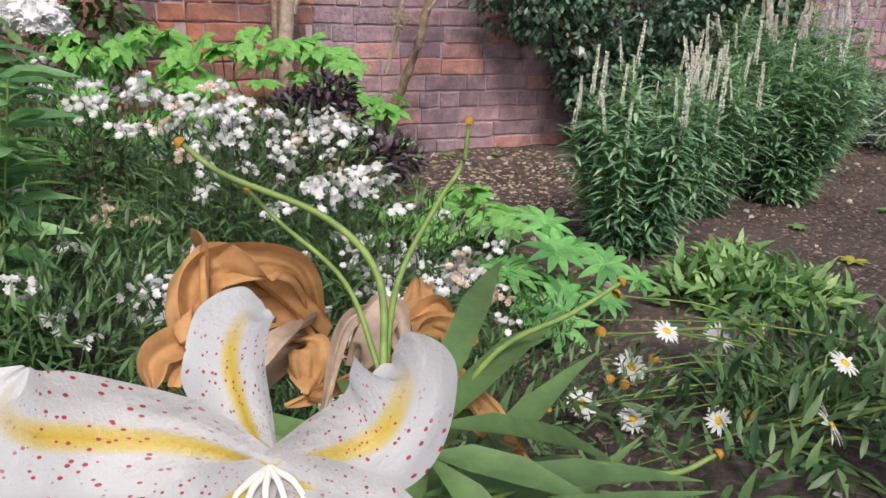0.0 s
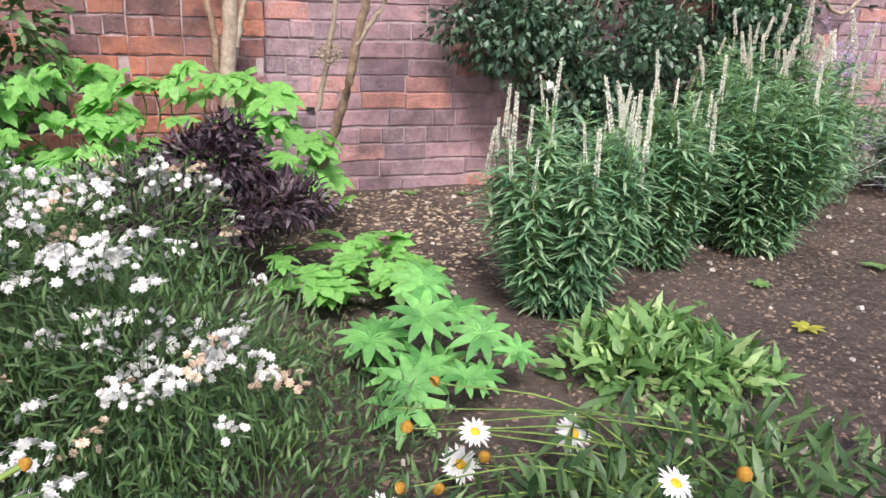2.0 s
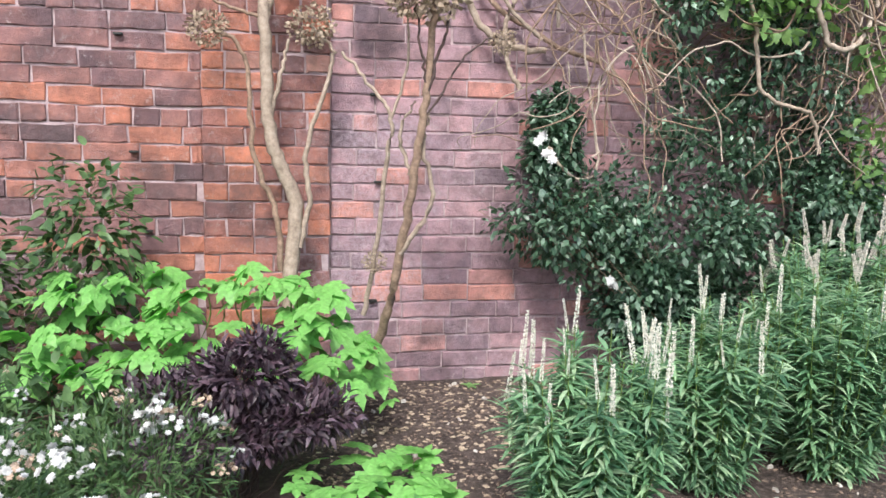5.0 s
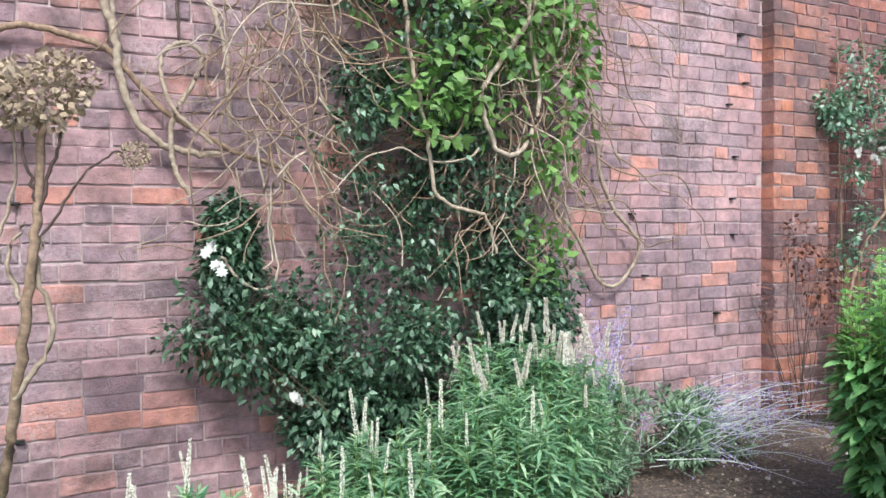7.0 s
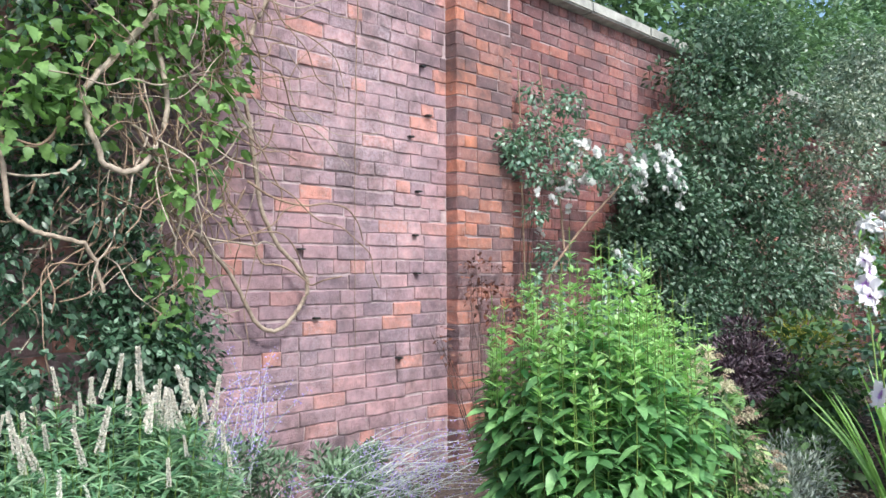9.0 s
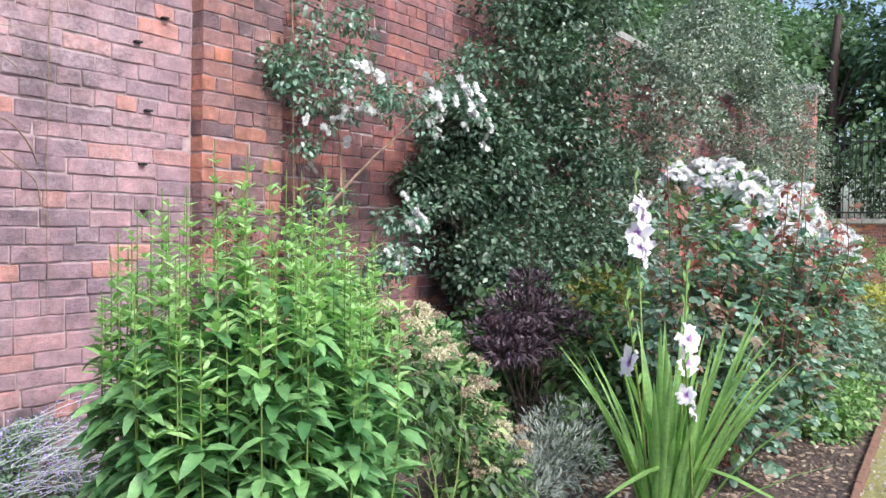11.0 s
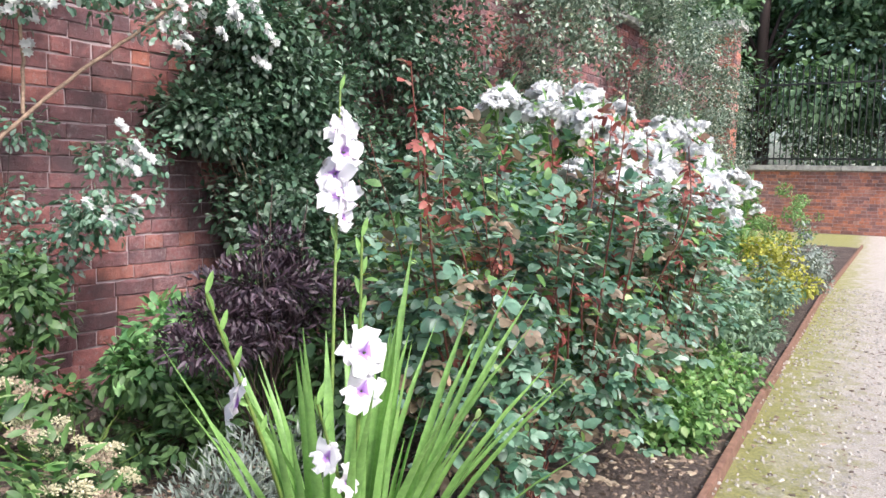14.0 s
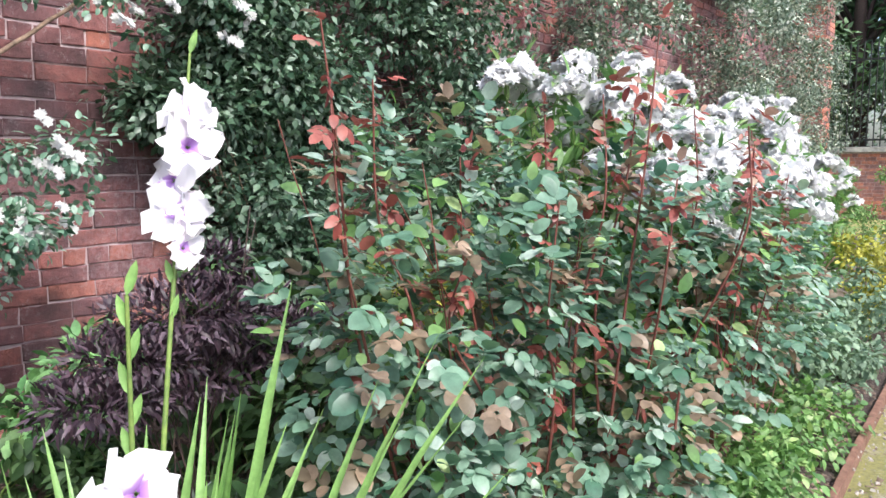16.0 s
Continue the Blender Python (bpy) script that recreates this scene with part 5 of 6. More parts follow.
def gladiolus():
    root = thing("gladiolus", (6.92, 2.1, 0.0), "gladiolus clump with sword leaves and white flowers with purple throats", "perennial")
    o = root.location
    blade = [leaves("blade", L_SWORD, [[0, 0, 0]], [[k * 0.12, 0, 1]], [[-1, 0, 0.1]], 1.0, 0.045, "strap", 0.06 + 0.1 * k, 0.3) for k in range(4)]
    for i in range(58):
        a = RNG.uniform(0, 6.283)
        m = Matrix.Translation((0.13 * math.cos(a) * RNG.random(), 0.09 * math.sin(a) * RNG.random(), 0)) @ pose(0, 0, 0, 0, abs(RNG.normal(0, 5)) + 1, math.degrees(a)) @ Matrix.Diagonal((1, RNG.uniform(0.5, 0.85), RNG.uniform(0.45, 0.86), 1))
        part("blade", blade[(0, 0, 1, 0, 2, 1)[i % 6]], root, "", m)
    for k, (turn, tilt, tall) in enumerate(((-27, 22, 1.02), (-20, 17, 1.0), (10, 12, 1.02), (-45, 14, 0.95), (-10, 20, 0.9), (160, 9, 0.92), (-35, 25, 0.85))):
        part("blade", blade[k % 2], root, "", Matrix.Translation((0.04 * (k % 3), 0.02 * (k % 4) - 0.03, 0)) @ pose(0, 0, 0, 0, tilt, turn) @ Matrix.Diagonal((1, 0.7, tall, 1)))
    bent = leaves("blade", L_SWORD, [[0, 0, 0.25]], [[0.55, 0, 1]], [[-1, 0, 0.55]], 0.30, 0.032, "strap", 1.7, 0.25)
    for turn in (-118, 170):
        part("blade", bent, root, "bent pale green blade", Matrix.Translation((0.02, -0.05, 0.0)) @ pose(0, 0, 0, 0, 0, turn))
    a = np.arange(6) * 6.283 / 6
    d = np.column_stack([np.cos(a), np.sin(a), np.where(np.arange(6) % 2, 0.75, 1.2)])
    petal_bank = [[ruffle(leaves("petal", GLAD_PETAL, [d[q] * 0.05], [d[q] + RNG.normal(0, 0.12, 3)], [[0, 0, 1.0]], RNG.uniform(0.8, 1.1), RNG.uniform(0.9, 1.15), "petal", 0.6, -0.2), 0.45, 3.6) for q in range(6)] for k in range(4)]
    calyx = leaves("bloom", L_SWORD, [[0, 0, -0.45]] * 3, [[0.2, 0, 1], [-0.1, 0.17, 1], [-0.1, -0.17, 1]], [[1, 0, 0], [-0.5, 0.8, 0], [-0.5, -0.8, 0]], 0.6, 0.28, "oval", 0.1, 0.5)
    spikes = [((6.98, 2.2), (7.23, 2.38, 1.38), [(1.03 + 0.042 * j, (0.034, 0.040, 0.046, 0.050, 0.052, 0.050, 0.036)[j]) for j in range(7)]), ((6.90, 2.15), (6.545, 2.12, 0.93), [(0.70, 0.048)]), ((6.9, 2.05), (6.90, 2.04, 1.02), [(0.68, 0.044), (0.75, 0.052)]), ((6.93, 2.0), (6.67, 1.96, 0.72), [(0.60, 0.030), (0.54, 0.034)])]
    for (bx, by), top, blooms in spikes:
        line = smooth_line([(bx, by, 0), ((bx * 0.6 + top[0] * 0.4), (by * 0.6 + top[1] * 0.4), top[2] * 0.5), top], 12)
        part("flower_stalk", tubes("flower_stalk", GREEN_STEM, [line], [0.007], 7), root)
        bp = line[-9:]
        for k, q in enumerate(bp):
            if min([9.0] + [abs(q[2] - z) for z, _ in blooms]) > 0.05:
                turn = 2.6 * (k % 2) - 0.5
                part("bud", leaves("bud", L_SWORD, [q] * 2, [[0.3 * math.cos(turn), 0.3 * math.sin(turn), 1.0]] * 2, [[-1, -1, 0.2], [1, 1, 0.2]], 0.045, 0.012, "oval", 0, 0.7), root)
        for j, (z, s) in enumerate(blooms):
            c = line[np.argmin(abs(line[:, 2] - z))]
            side = -125 + RNG.normal(0, 48)
            out = Vector((math.cos(math.radians(side)), math.sin(math.radians(side)), 0.25))
            m = Matrix.Translation(Vector(c) - o + out * 0.015) @ out.to_track_quat("Z", "Y").to_matrix().to_4x4() @ Matrix.Scale(s, 4)
            bloom = part("bloom", calyx, root, "", m)
            for petal in petal_bank[j % 4]:
                part("petal", petal, bloom, "white petal with a purple throat", Matrix())


def rose_bush():
    """Tall shrub roses: thorny red canes, sprigs of rounded blue-green leaflets, red young shoots."""
    for place, blobs, c, tops, label in (
        ((8.0, 2.15, 0), [(7.75, 2.25, 0.85, 0.38, 0.32, 0.38), (8.2, 2.1, 0.75, 0.4, 0.32, 0.42), (7.95, 2.4, 1.1, 0.35, 0.28, 0.25), (8.35, 2.1, 1.05, 0.3, 0.25, 0.22), (7.6, 2.15, 0.5, 0.25, 0.2, 0.25), (8.1, 2.3, 0.45, 0.4, 0.25, 0.25), (7.7, 2.0, 0.32, 0.25, 0.15, 0.2), (8.4, 1.95, 0.4, 0.3, 0.15, 0.25)], 1650,
         [(7.6, 2.28, 1.36), (7.47, 2.27, 1.30), (7.52, 2.35, 1.48), (8.23, 1.92, 1.5), (8.4, 1.75, 1.28), (8.0, 2.1, 1.3), (8.1, 2.0, 1.35), (7.8, 2.2, 1.2), (8.3, 2.0, 1.42), (7.9, 2.0, 1.1), (8.2, 1.85, 1.15), (7.7, 2.1, 1.0)], "leggy rose bush with rounded grey-green leaves and red young shoots"),
        ((9.1, 2.05, 0), [(8.9, 2.05, 0.7, 0.42, 0.28, 0.38), (9.4, 2.05, 0.7, 0.4, 0.25, 0.38), (9.1, 1.98, 0.95, 0.35, 0.22, 0.18), (10.0, 2.1, 0.6, 0.45, 0.25, 0.35)], 1150,
         [(8.8, 1.85, 1.25), (9.1, 1.95, 1.3), (9.3, 1.9, 1.1), (8.7, 2.0, 1.35), (9.6, 1.95, 1.15), (9.0, 1.8, 1.0), (10.0, 2.0, 1.0)], "rose bush with red-tinted shoots beside the gravel path")):
        root = bush("rose_bush", place, label, "rose", L_MOUND, blobs, c // 3, 0.05, 0.03, "oval", 22, RED_STEM, "rose bushes", shell=0.1, spread=0.9)
        p, out = in_blobs(blobs, c, 0.2)
        d = unit(out + 0.8 * rand_dirs(c) + [0, 0, 0.1])
        keep = RNG.random(c) < np.where(p[:, 2] > 0.95, 0.55, 1.0)
        old = keep & (RNG.random(c) < 0.2)
        for pick, mat in ((keep & ~old, L_ROSE), (old, L_BRONZE)):
            tagged(part("foliage", sprigs("foliage", mat, p[pick], d[pick], RNG.uniform(0.030, 0.052, pick.sum())), root), kind="stuff")
        at, way = [], []
        for k, top in enumerate(tops):
            t = np.array(top)
            s = np.array([place[0] + 0.7 * (t[0] - place[0]), place[1] + 0.7 * (t[1] - place[1]), t[2] * 0.35])
            line = smooth_line([s, s * 0.65 + t * 0.35 + RNG.normal(0, 0.035, 3), s * 0.3 + t * 0.7 + RNG.normal(0, 0.03, 3), t], 6)
            part("cane", tubes("cane", RED_STEM, [line], [0.0042], 7, 0.5), root, "thin dark red cane")
            for q in (2, 4, 6, 8, 10, 12, 13, 14, 15, 16, 17, 18):
                at.append(line[q] + RNG.normal(0, 0.004, 3))
                way.append(rand_dirs(1, 0.15)[0])
        tagged(part("young_leaves", sprigs("young_leaves", L_RED, at, way, RNG.uniform(0.024, 0.042, len(at)), 2, 0.6), root, "reddish young leaves"), kind="stuff")


PHLOX = []
for _ in range(3):
    me_, _c = floret_cluster(46, 0.072, 0.028, BRIGHT, None, 0.9)
    PHLOX.append(me_)


def white_phlox(place, spread, heads, label, tall):
    root = thing("white_phlox", place, label, "perennial", "white phlox")
    lines, p, d = [], [], []
    x0, y0, _ = place
    for i in range(heads):
        t = np.array([x0 + RNG.uniform(-1, 1) * spread[0], y0 + RNG.uniform(-1, 1) * spread[1], 0.0])
        t[2] = tall * (0.88 + 0.2 * (t[1] - y0) / spread[1] + float(np.clip(RNG.normal(0, 0.07), -0.2, 0.09)))
        part("flower_head", PHLOX[i % 3], root, "", Matrix.Translation(Vector(t) - root.location) @ pose(0, 0, 0, RNG.normal(15, 15), RNG.normal(0, 15), RNG.uniform(0, 360)) @ Matrix.Scale(RNG.uniform(0.8, 1.3), 4))
        b = np.array([x0 + (t[0] - x0) * 0.7, y0 + (t[1] - y0) * 0.7, 0])
        line = smooth_line([b, (b + t) / 2, t], 12)
        lines.append(line)
        for q in line[2:]:
            for _ in range(5):
                p.append(q)
                d.append(rand_dirs(1, 0.2)[0])
    part("stems", tubes("stems", GREEN_STEM, lines, [0.004] * len(lines), 5), root)
    tagged(part("foliage", leaves("foliage", L_MOUND, p, d, rand_dirs(len(p), 1.2), 0.10, 0.026, "lance", 0.3), root), kind="stuff")


def seed_plant(place, blobs, c, heads, label):
    """Fading perennial: dull leaves and cream fluffy seed heads on thin stalks."""
    root = bush("fading_perennial", place, label, "perennial", L_DULL, blobs, c, 0.05, 0.02, "oval", 14, GREEN_STEM, "fading perennials", shell=0.25, spread=0.8)
    tagged(part("foliage", leaf_mass("foliage", L_MOUND, blobs, c // 2, 0.06, 0.022, "oval", 0.2, 0.8, 0.5), root), kind="stuff")
    p, out = in_blobs(blobs, heads * 3, 0.9)
    pick = [i for i in range(len(p)) if out[i][2] > 0.2][:heads]
    for i, k in enumerate(pick):
        part("seed_head", FLUFFS[i % 3], root, "", Matrix.Translation(Vector(p[k] + [0, 0, RNG.uniform(0.0, 0.08)]) - root.location) @ Matrix.Scale(RNG.uniform(0.013, 0.027), 4))
    return root


FLUFFS = []
for _ in range(3):
    q_ = rand_dirs(110, 0.4)
    FLUFFS.append(leaves("seed_head", SEED if _ == 2 else FLUFF, q_ * RNG.uniform(0.2, 1, (110, 1)) * [1.3, 1.3, 0.7], q_, rand_dirs(110), 0.34, 0.30, "small"))


def lily():
    """Spotted lily in the foreground: one open bloom, a withered one, bare seed stalks and pointed leaves."""
    root = thing("lily", (1.30, 1.40, 0.0), "white spotted lily bloom beside withered orange petals and bare stalks", "lily")
    o = root.location
    heart = np.array([1.176, 1.239, 0.677])
    towards = np.array([-0.4, -0.78, 0.5])
    petals = (
        ([tuple(heart), (1.148, 1.243, 0.691), (1.119, 1.252, 0.695), (1.097, 1.271, 0.691), (1.088, 1.289, 0.693), (1.097, 1.299, 0.703)], 0.046, 0.35),
        ([tuple(heart), (1.170, 1.254, 0.693), (1.169, 1.273, 0.706), (1.177, 1.292, 0.714), (1.190, 1.306, 0.712)], 0.034, 0.45),
        ([tuple(heart), (1.198, 1.225, 0.687), (1.215, 1.224, 0.693), (1.231, 1.244, 0.700), (1.233, 1.265, 0.698)], 0.042, 0.7),
        ([tuple(heart), (1.153, 1.218, 0.678), (1.126, 1.208, 0.672), (1.106, 1.218, 0.664)], 0.036, 0.3),
        ([tuple(heart), (1.193, 1.207, 0.674), (1.206, 1.189, 0.664), (1.212, 1.176, 0.648)], 0.042, 0.3),
        ([tuple(heart), (1.178, 1.212, 0.655), (1.181, 1.200, 0.628), (1.182, 1.202, 0.604)], 0.036, 0.3))
    for spine, w, cup in petals:
        me = part("petal", sheet("petal", LILY_PETAL, spine, w, towards, cup, 0.05), root, "white petal with red freckles and a yellow rib")
        me.modifiers.new("smooth", "SUBSURF").levels = 2
        me.modifiers["smooth"].render_levels = 2
    fil = [smooth_line([heart, heart + towards * 0.02 + [0.006 * k - 0.015, 0, -0.01], heart + towards * 0.035 + [0.009 * k - 0.02, -0.005, -0.035]], 5) for k in range(6)]
    for line in fil:
        part("filament", tubes("filament", CREAM, [line], [0.0017], 6), root)
    node = np.array([1.307, 1.471, 0.566])
    part("stalk", tubes("stalk", GREEN_STEM, [smooth_line([(1.34, 1.36, 0.0), (1.33, 1.42, 0.3), node], 8)], [0.006], 8, 0.8), root)
    for pts, r in (((node, (1.32, 1.52, 0.63), (1.29, 1.56, 0.67), (1.22, 1.60, 0.70), (1.191, 1.614, 0.723)), 0.0035), ((node, (1.34, 1.53, 0.62), (1.39, 1.57, 0.67), (1.42, 1.585, 0.70), (1.426, 1.588, 0.735)), 0.003), (((1.33, 1.44, 0.53), (1.42, 1.50, 0.56), (1.50, 1.515, 0.575), (1.549, 1.513, 0.599)), 0.0032), (((1.34, 1.42, 0.47), (1.44, 1.41, 0.50), (1.52, 1.39, 0.485), (1.561, 1.383, 0.497)), 0.0034), ((node, (1.30, 1.54, 0.62), (1.26, 1.59, 0.66), (1.239, 1.605, 0.684)), 0.0025), (((1.335, 1.40, 0.40), (1.27, 1.33, 0.56), heart), 0.004)):
        line = smooth_line([np.array(p) for p in pts], 7)
        part("seed_stalk", tubes("seed_stalk", GREEN_STEM, [line], [r], 7, 0.65), root)
        if r < 0.0039:
            v, q = button(line[-1], line[-1] - line[-3], r * 1.5, 1.3)
            part("stalk_tip", grid_mesh("stalk_tip", v, q, OCHRE), root)
    withered = (
        ([(1.313, 1.681, 0.499), (1.269, 1.681, 0.566), (1.22, 1.66, 0.586), (1.191, 1.641, 0.566), (1.189, 1.613, 0.536)], 0.09775, L_BROWN),
        ([(1.313, 1.681, 0.499), (1.248, 1.687, 0.537), (1.194, 1.638, 0.533), (1.165, 1.593, 0.519)], 0.08625, L_BROWN),
        ([(1.313, 1.681, 0.499), (1.299, 1.633, 0.506), (1.271, 1.603, 0.491)], 0.06899999999999999, L_BROWN),
        ([(1.314, 1.684, 0.505), (1.254, 1.638, 0.523), (1.229, 1.595, 0.511)], 0.06899999999999999, PALE_WITHER),
        ([(1.352, 1.638, 0.494), (1.387, 1.621, 0.514), (1.405, 1.638, 0.535), (1.422, 1.672, 0.56)], 0.057499999999999996, L_BROWN),
        ([(1.32, 1.626, 0.506), (1.337, 1.611, 0.539), (1.368, 1.603, 0.547), (1.383, 1.585, 0.526)], 0.057499999999999996, PALE_WITHER),
        ([(1.377, 1.626, 0.514), (1.413, 1.601, 0.525), (1.431, 1.582, 0.531)], 0.057499999999999996, L_BROWN),
        ([(1.343, 1.627, 0.495), (1.391, 1.549, 0.519), (1.413, 1.505, 0.515), (1.425, 1.462, 0.489)], 0.05175, L_BROWN))
    for spine, w, mat in withered:
        for k in range(3):
            bent = [tuple(np.array(q) + RNG.normal(0, 0.006 + 0.006 * k, 3)) for q in spine]
            ob = part("withered_petal", sheet("withered_petal", mat, bent, w * (0.78 - 0.2 * k), unit(towards + RNG.normal(0, 0.35, 3)), -0.4 + 0.6 * k, 0.28), root, "dry orange-brown petal")
            ob.modifiers.new("smooth", "SUBSURF").levels = 2
            ob.modifiers["smooth"].render_levels = 2
    ends = [(1.49, 1.62, 0.585), (1.53, 1.57, 0.53), (1.42, 1.36, 0.50), (1.26, 1.50, 0.50), (1.24, 1.36, 0.50), (1.40, 1.64, 0.52), (1.20, 1.58, 0.5), (1.46, 1.44, 0.44), (1.52, 1.50, 0.42), (1.36, 1.33, 0.42), (1.50, 1.35, 0.36), (1.22, 1.38, 0.40), (1.42, 1.58, 0.36), (1.30, 1.26, 0.36), (1.50, 1.42, 0.28), (1.45, 1.52, 0.5), (1.50, 1.56, 0.47), (1.47, 1.60, 0.43), (1.40, 1.40, 0.46), (1.55, 1.46, 0.45), (1.34, 1.55, 0.47), (1.20, 1.47, 0.46), (1.48, 1.36, 0.42), (1.56, 1.54, 0.36), (1.30, 1.60, 0.42), (1.44, 1.30, 0.3)]
    ends += [(1.36 + 0.19 * math.cos(2.4 * k), 1.46 + 0.17 * math.sin(2.4 * k), 0.42 + 0.012 * (k % 13)) for k in range(18)]
    for i, end in enumerate(ends):
        b = np.array([1.325, 1.43, 0.55 - 0.012 * (i % 26)])
        way = np.array(end) - b
        ln = np.linalg.norm(way) * 1.08
        ob = part("leaf", leaves("leaf", LILY_LEAF, [b], [way + [0, 0, 0.25 * ln]], [(-0.1, -0.3, 1.0)], ln, 0.030, "lance", 0.3, 0.35), root)


def left_phlox():
    root = thing("pale_phlox", (1.026, 2.416, 0), "tall bright green phlox with a white flower head", "perennial", "white phlox")
    lines, p, d = [], [], []
    for i in range(13):
        x, y = 1.026 + RNG.normal(-0.09, 0.055), 2.416 + RNG.normal(0, 0.09)
        h = RNG.uniform(0.55, 0.78)
        line = smooth_line([(x, y, 0), (x + 0.01, y, h / 2), (x + RNG.normal(0.02, 0.03), y - 0.03, h)], 10)
        lines.append(line)
        for q in line[4:]:
            g = RNG.uniform(0, 6.283)
            for e in (g, g + 3.14):
                p.append(q)
                d.append((math.cos(e), math.sin(e), 0.25))
    part("stems", tubes("stems", GREEN_STEM, lines, [0.004] * len(lines), 6), root)
    tagged(part("foliage", leaves("foliage", L_TALL, p, d, rand_dirs(len(p), 1.5), 0.115, 0.030, "lance", 0.35, 0.3), root), kind="stuff")
    for i, c in enumerate(((1.074, 2.493, 0.788), (1.044, 2.512, 0.791))):
        part("flower_head", PHLOX[i], root, "", Matrix.Translation(Vector(c) - root.location) @ Matrix.Scale(0.55, 4))


def seedling(place, label, mat, size, c):
    root = thing("seedling", place, label, "seedling", "seedlings on the soil")
    for i in range(c):
        a = i * 6.283 / c + RNG.normal(0, 0.2)
        part("leaf", leaves("leaf", mat, [[0, 0, 0.005]], [(math.cos(a), math.sin(a), 0.5)], [(0, 0, 1)], size * RNG.uniform(0.7, 1.1), size * 0.5, "oval", 0.35), root, "", Matrix())


def far_trees():
    for i, (x, y, h) in enumerate([(31, 5.5, 9), (32, 1.5, 10), (30.5, -2.5, 9), (35, 9, 12), (34, -7, 11), (29, 9.5, 9), (25.5, 9.5, 8.5), (39, 3, 15), (40, -3, 15), (39, 9, 16), (38, -9, 14)]):
        root = thing("tree", (x, y, 0), "broad dark green tree beyond the railing", "tree", "trees behind the wall")
        lines = [smooth_line([(x, y, 0), (x + 0.1, y, h * 0.3), (x - 0.1, y + 0.1, h * 0.6), (x, y, h * 0.9)], 6)]
        rad = [0.28]
        blobs = []
        for k in range(22):
            a, z = RNG.uniform(0, 6.283), RNG.uniform(0.16, 0.95) * h
            r = 2.6 * math.sin(min(1, z / h) * 2.6 + 0.35)
            t = np.array([x + r * math.cos(a), y + r * math.sin(a), z])
            lines.append(smooth_line([(x, y, z * 0.7), ((x + t[0]) / 2, (y + t[1]) / 2, z * 0.9), t], 4))
            rad.append(0.07)
            blobs.append((*t, 1.5, 1.5, 1.0))
        part("trunk", tubes("trunk", DARK_STEM, lines, rad, 7), root)
        tagged(part("crown", leaf_mass("crown", L_TREE, blobs, 13000, 0.26, 0.17, "small", 0.3, 0.8, 0.35), root), kind="stuff")
    bush("laurel", (27.6, 2.5, 0), "grey-green shrub behind the iron railing", "shrub", L_PALE, [(27.6, 4.5, 1.6, 0.7, 1.6, 1.4), (27.8, 1.5, 1.5, 0.7, 2.0, 1.2), (27.8, -2, 1.5, 0.7, 2.0, 1.2)], 6000, 0.13, 0.07, "small", 12)


culvers_root((2.75, 2.98, 0.01), 0.24, 0.62, 52, 28, "green culver's root clump with slender white flower spikes")
culvers_root((3.30, 3.28, 0.01), 0.24, 0.64, 50, 14, "culver's root clump with pale yellow-green tips and few spikes")
culvers_root((3.80, 3.36, 0.01), 0.33, 0.70, 70, 5, "broad dark green culver's root clump on bare soil")
culvers_root((4.18, 3.72, 0.01), 0.42, 0.83, 62, 44, "culver's root clump with fluffy fading cream plumes", True)
WALL_SHRUB = wall_shrub()
for x_, z_ in ((3.02, 1.12), (3.0, 1.2), (3.35, 0.55)):
    part("white_bloom", floret_cluster(3, 0.02, 0.026, WHITE, None)[0], WALL_SHRUB, "white bloom", Matrix.Translation(Vector((x_, 4.22, z_)) - WALL_SHRUB.location) @ pose(0, 0, 0, 75, 0, 10))
climber()
dead_hydrangea()
lime_plant()
purple_shrub("purple_bugbane", (1.76, 3.42, 0), [(1.78, 3.42, 0.42, 0.17, 0.17, 0.09), (1.60, 3.48, 0.33, 0.19, 0.18, 0.09), (1.95, 3.40, 0.29, 0.2, 0.18, 0.08), (1.72, 3.32, 0.26, 0.26, 0.18, 0.08), (1.84, 3.40, 0.50, 0.08, 0.08, 0.06)], 2900, "purple-black feathery-leaved perennial among white flowers", 0.040, 0.016, "lobed", 0.0)
purple_shrub("purple_sedum", (7.75, 3.15, 0), [(7.78, 3.22, 0.72, 0.30, 0.22, 0.11), (7.55, 3.2, 0.62, 0.2, 0.2, 0.09), (8.02, 3.25, 0.62, 0.22, 0.2, 0.10), (7.78, 3.2, 0.53, 0.30, 0.2, 0.07), (7.87, 3.25, 0.86, 0.12, 0.12, 0.08), (8.2, 3.15, 0.62, 0.2, 0.18, 0.07), (7.4, 3.1, 0.55, 0.18, 0.18, 0.07)], 3000, "purple-black leafy clump in front of the wall", 0.044, 0.014, "lobed", -0.1)
for x_, y_, z_ in ((7.62, 3.1, 1.02), (7.8, 3.2, 1.12), (7.95, 3.15, 1.05), (8.05, 3.25, 1.0)):
    part("flower_stalk", tubes("flower_stalk", DARK_STEM, [smooth_line([(7.75, 3.15, 0.3), (x_ * 0.7 + 7.75 * 0.3, y_, z_ * 0.7), (x_, y_, z_)], 6)], [0.004], 6), bpy.data.objects["purple_sedum"], "bare dark stalk")
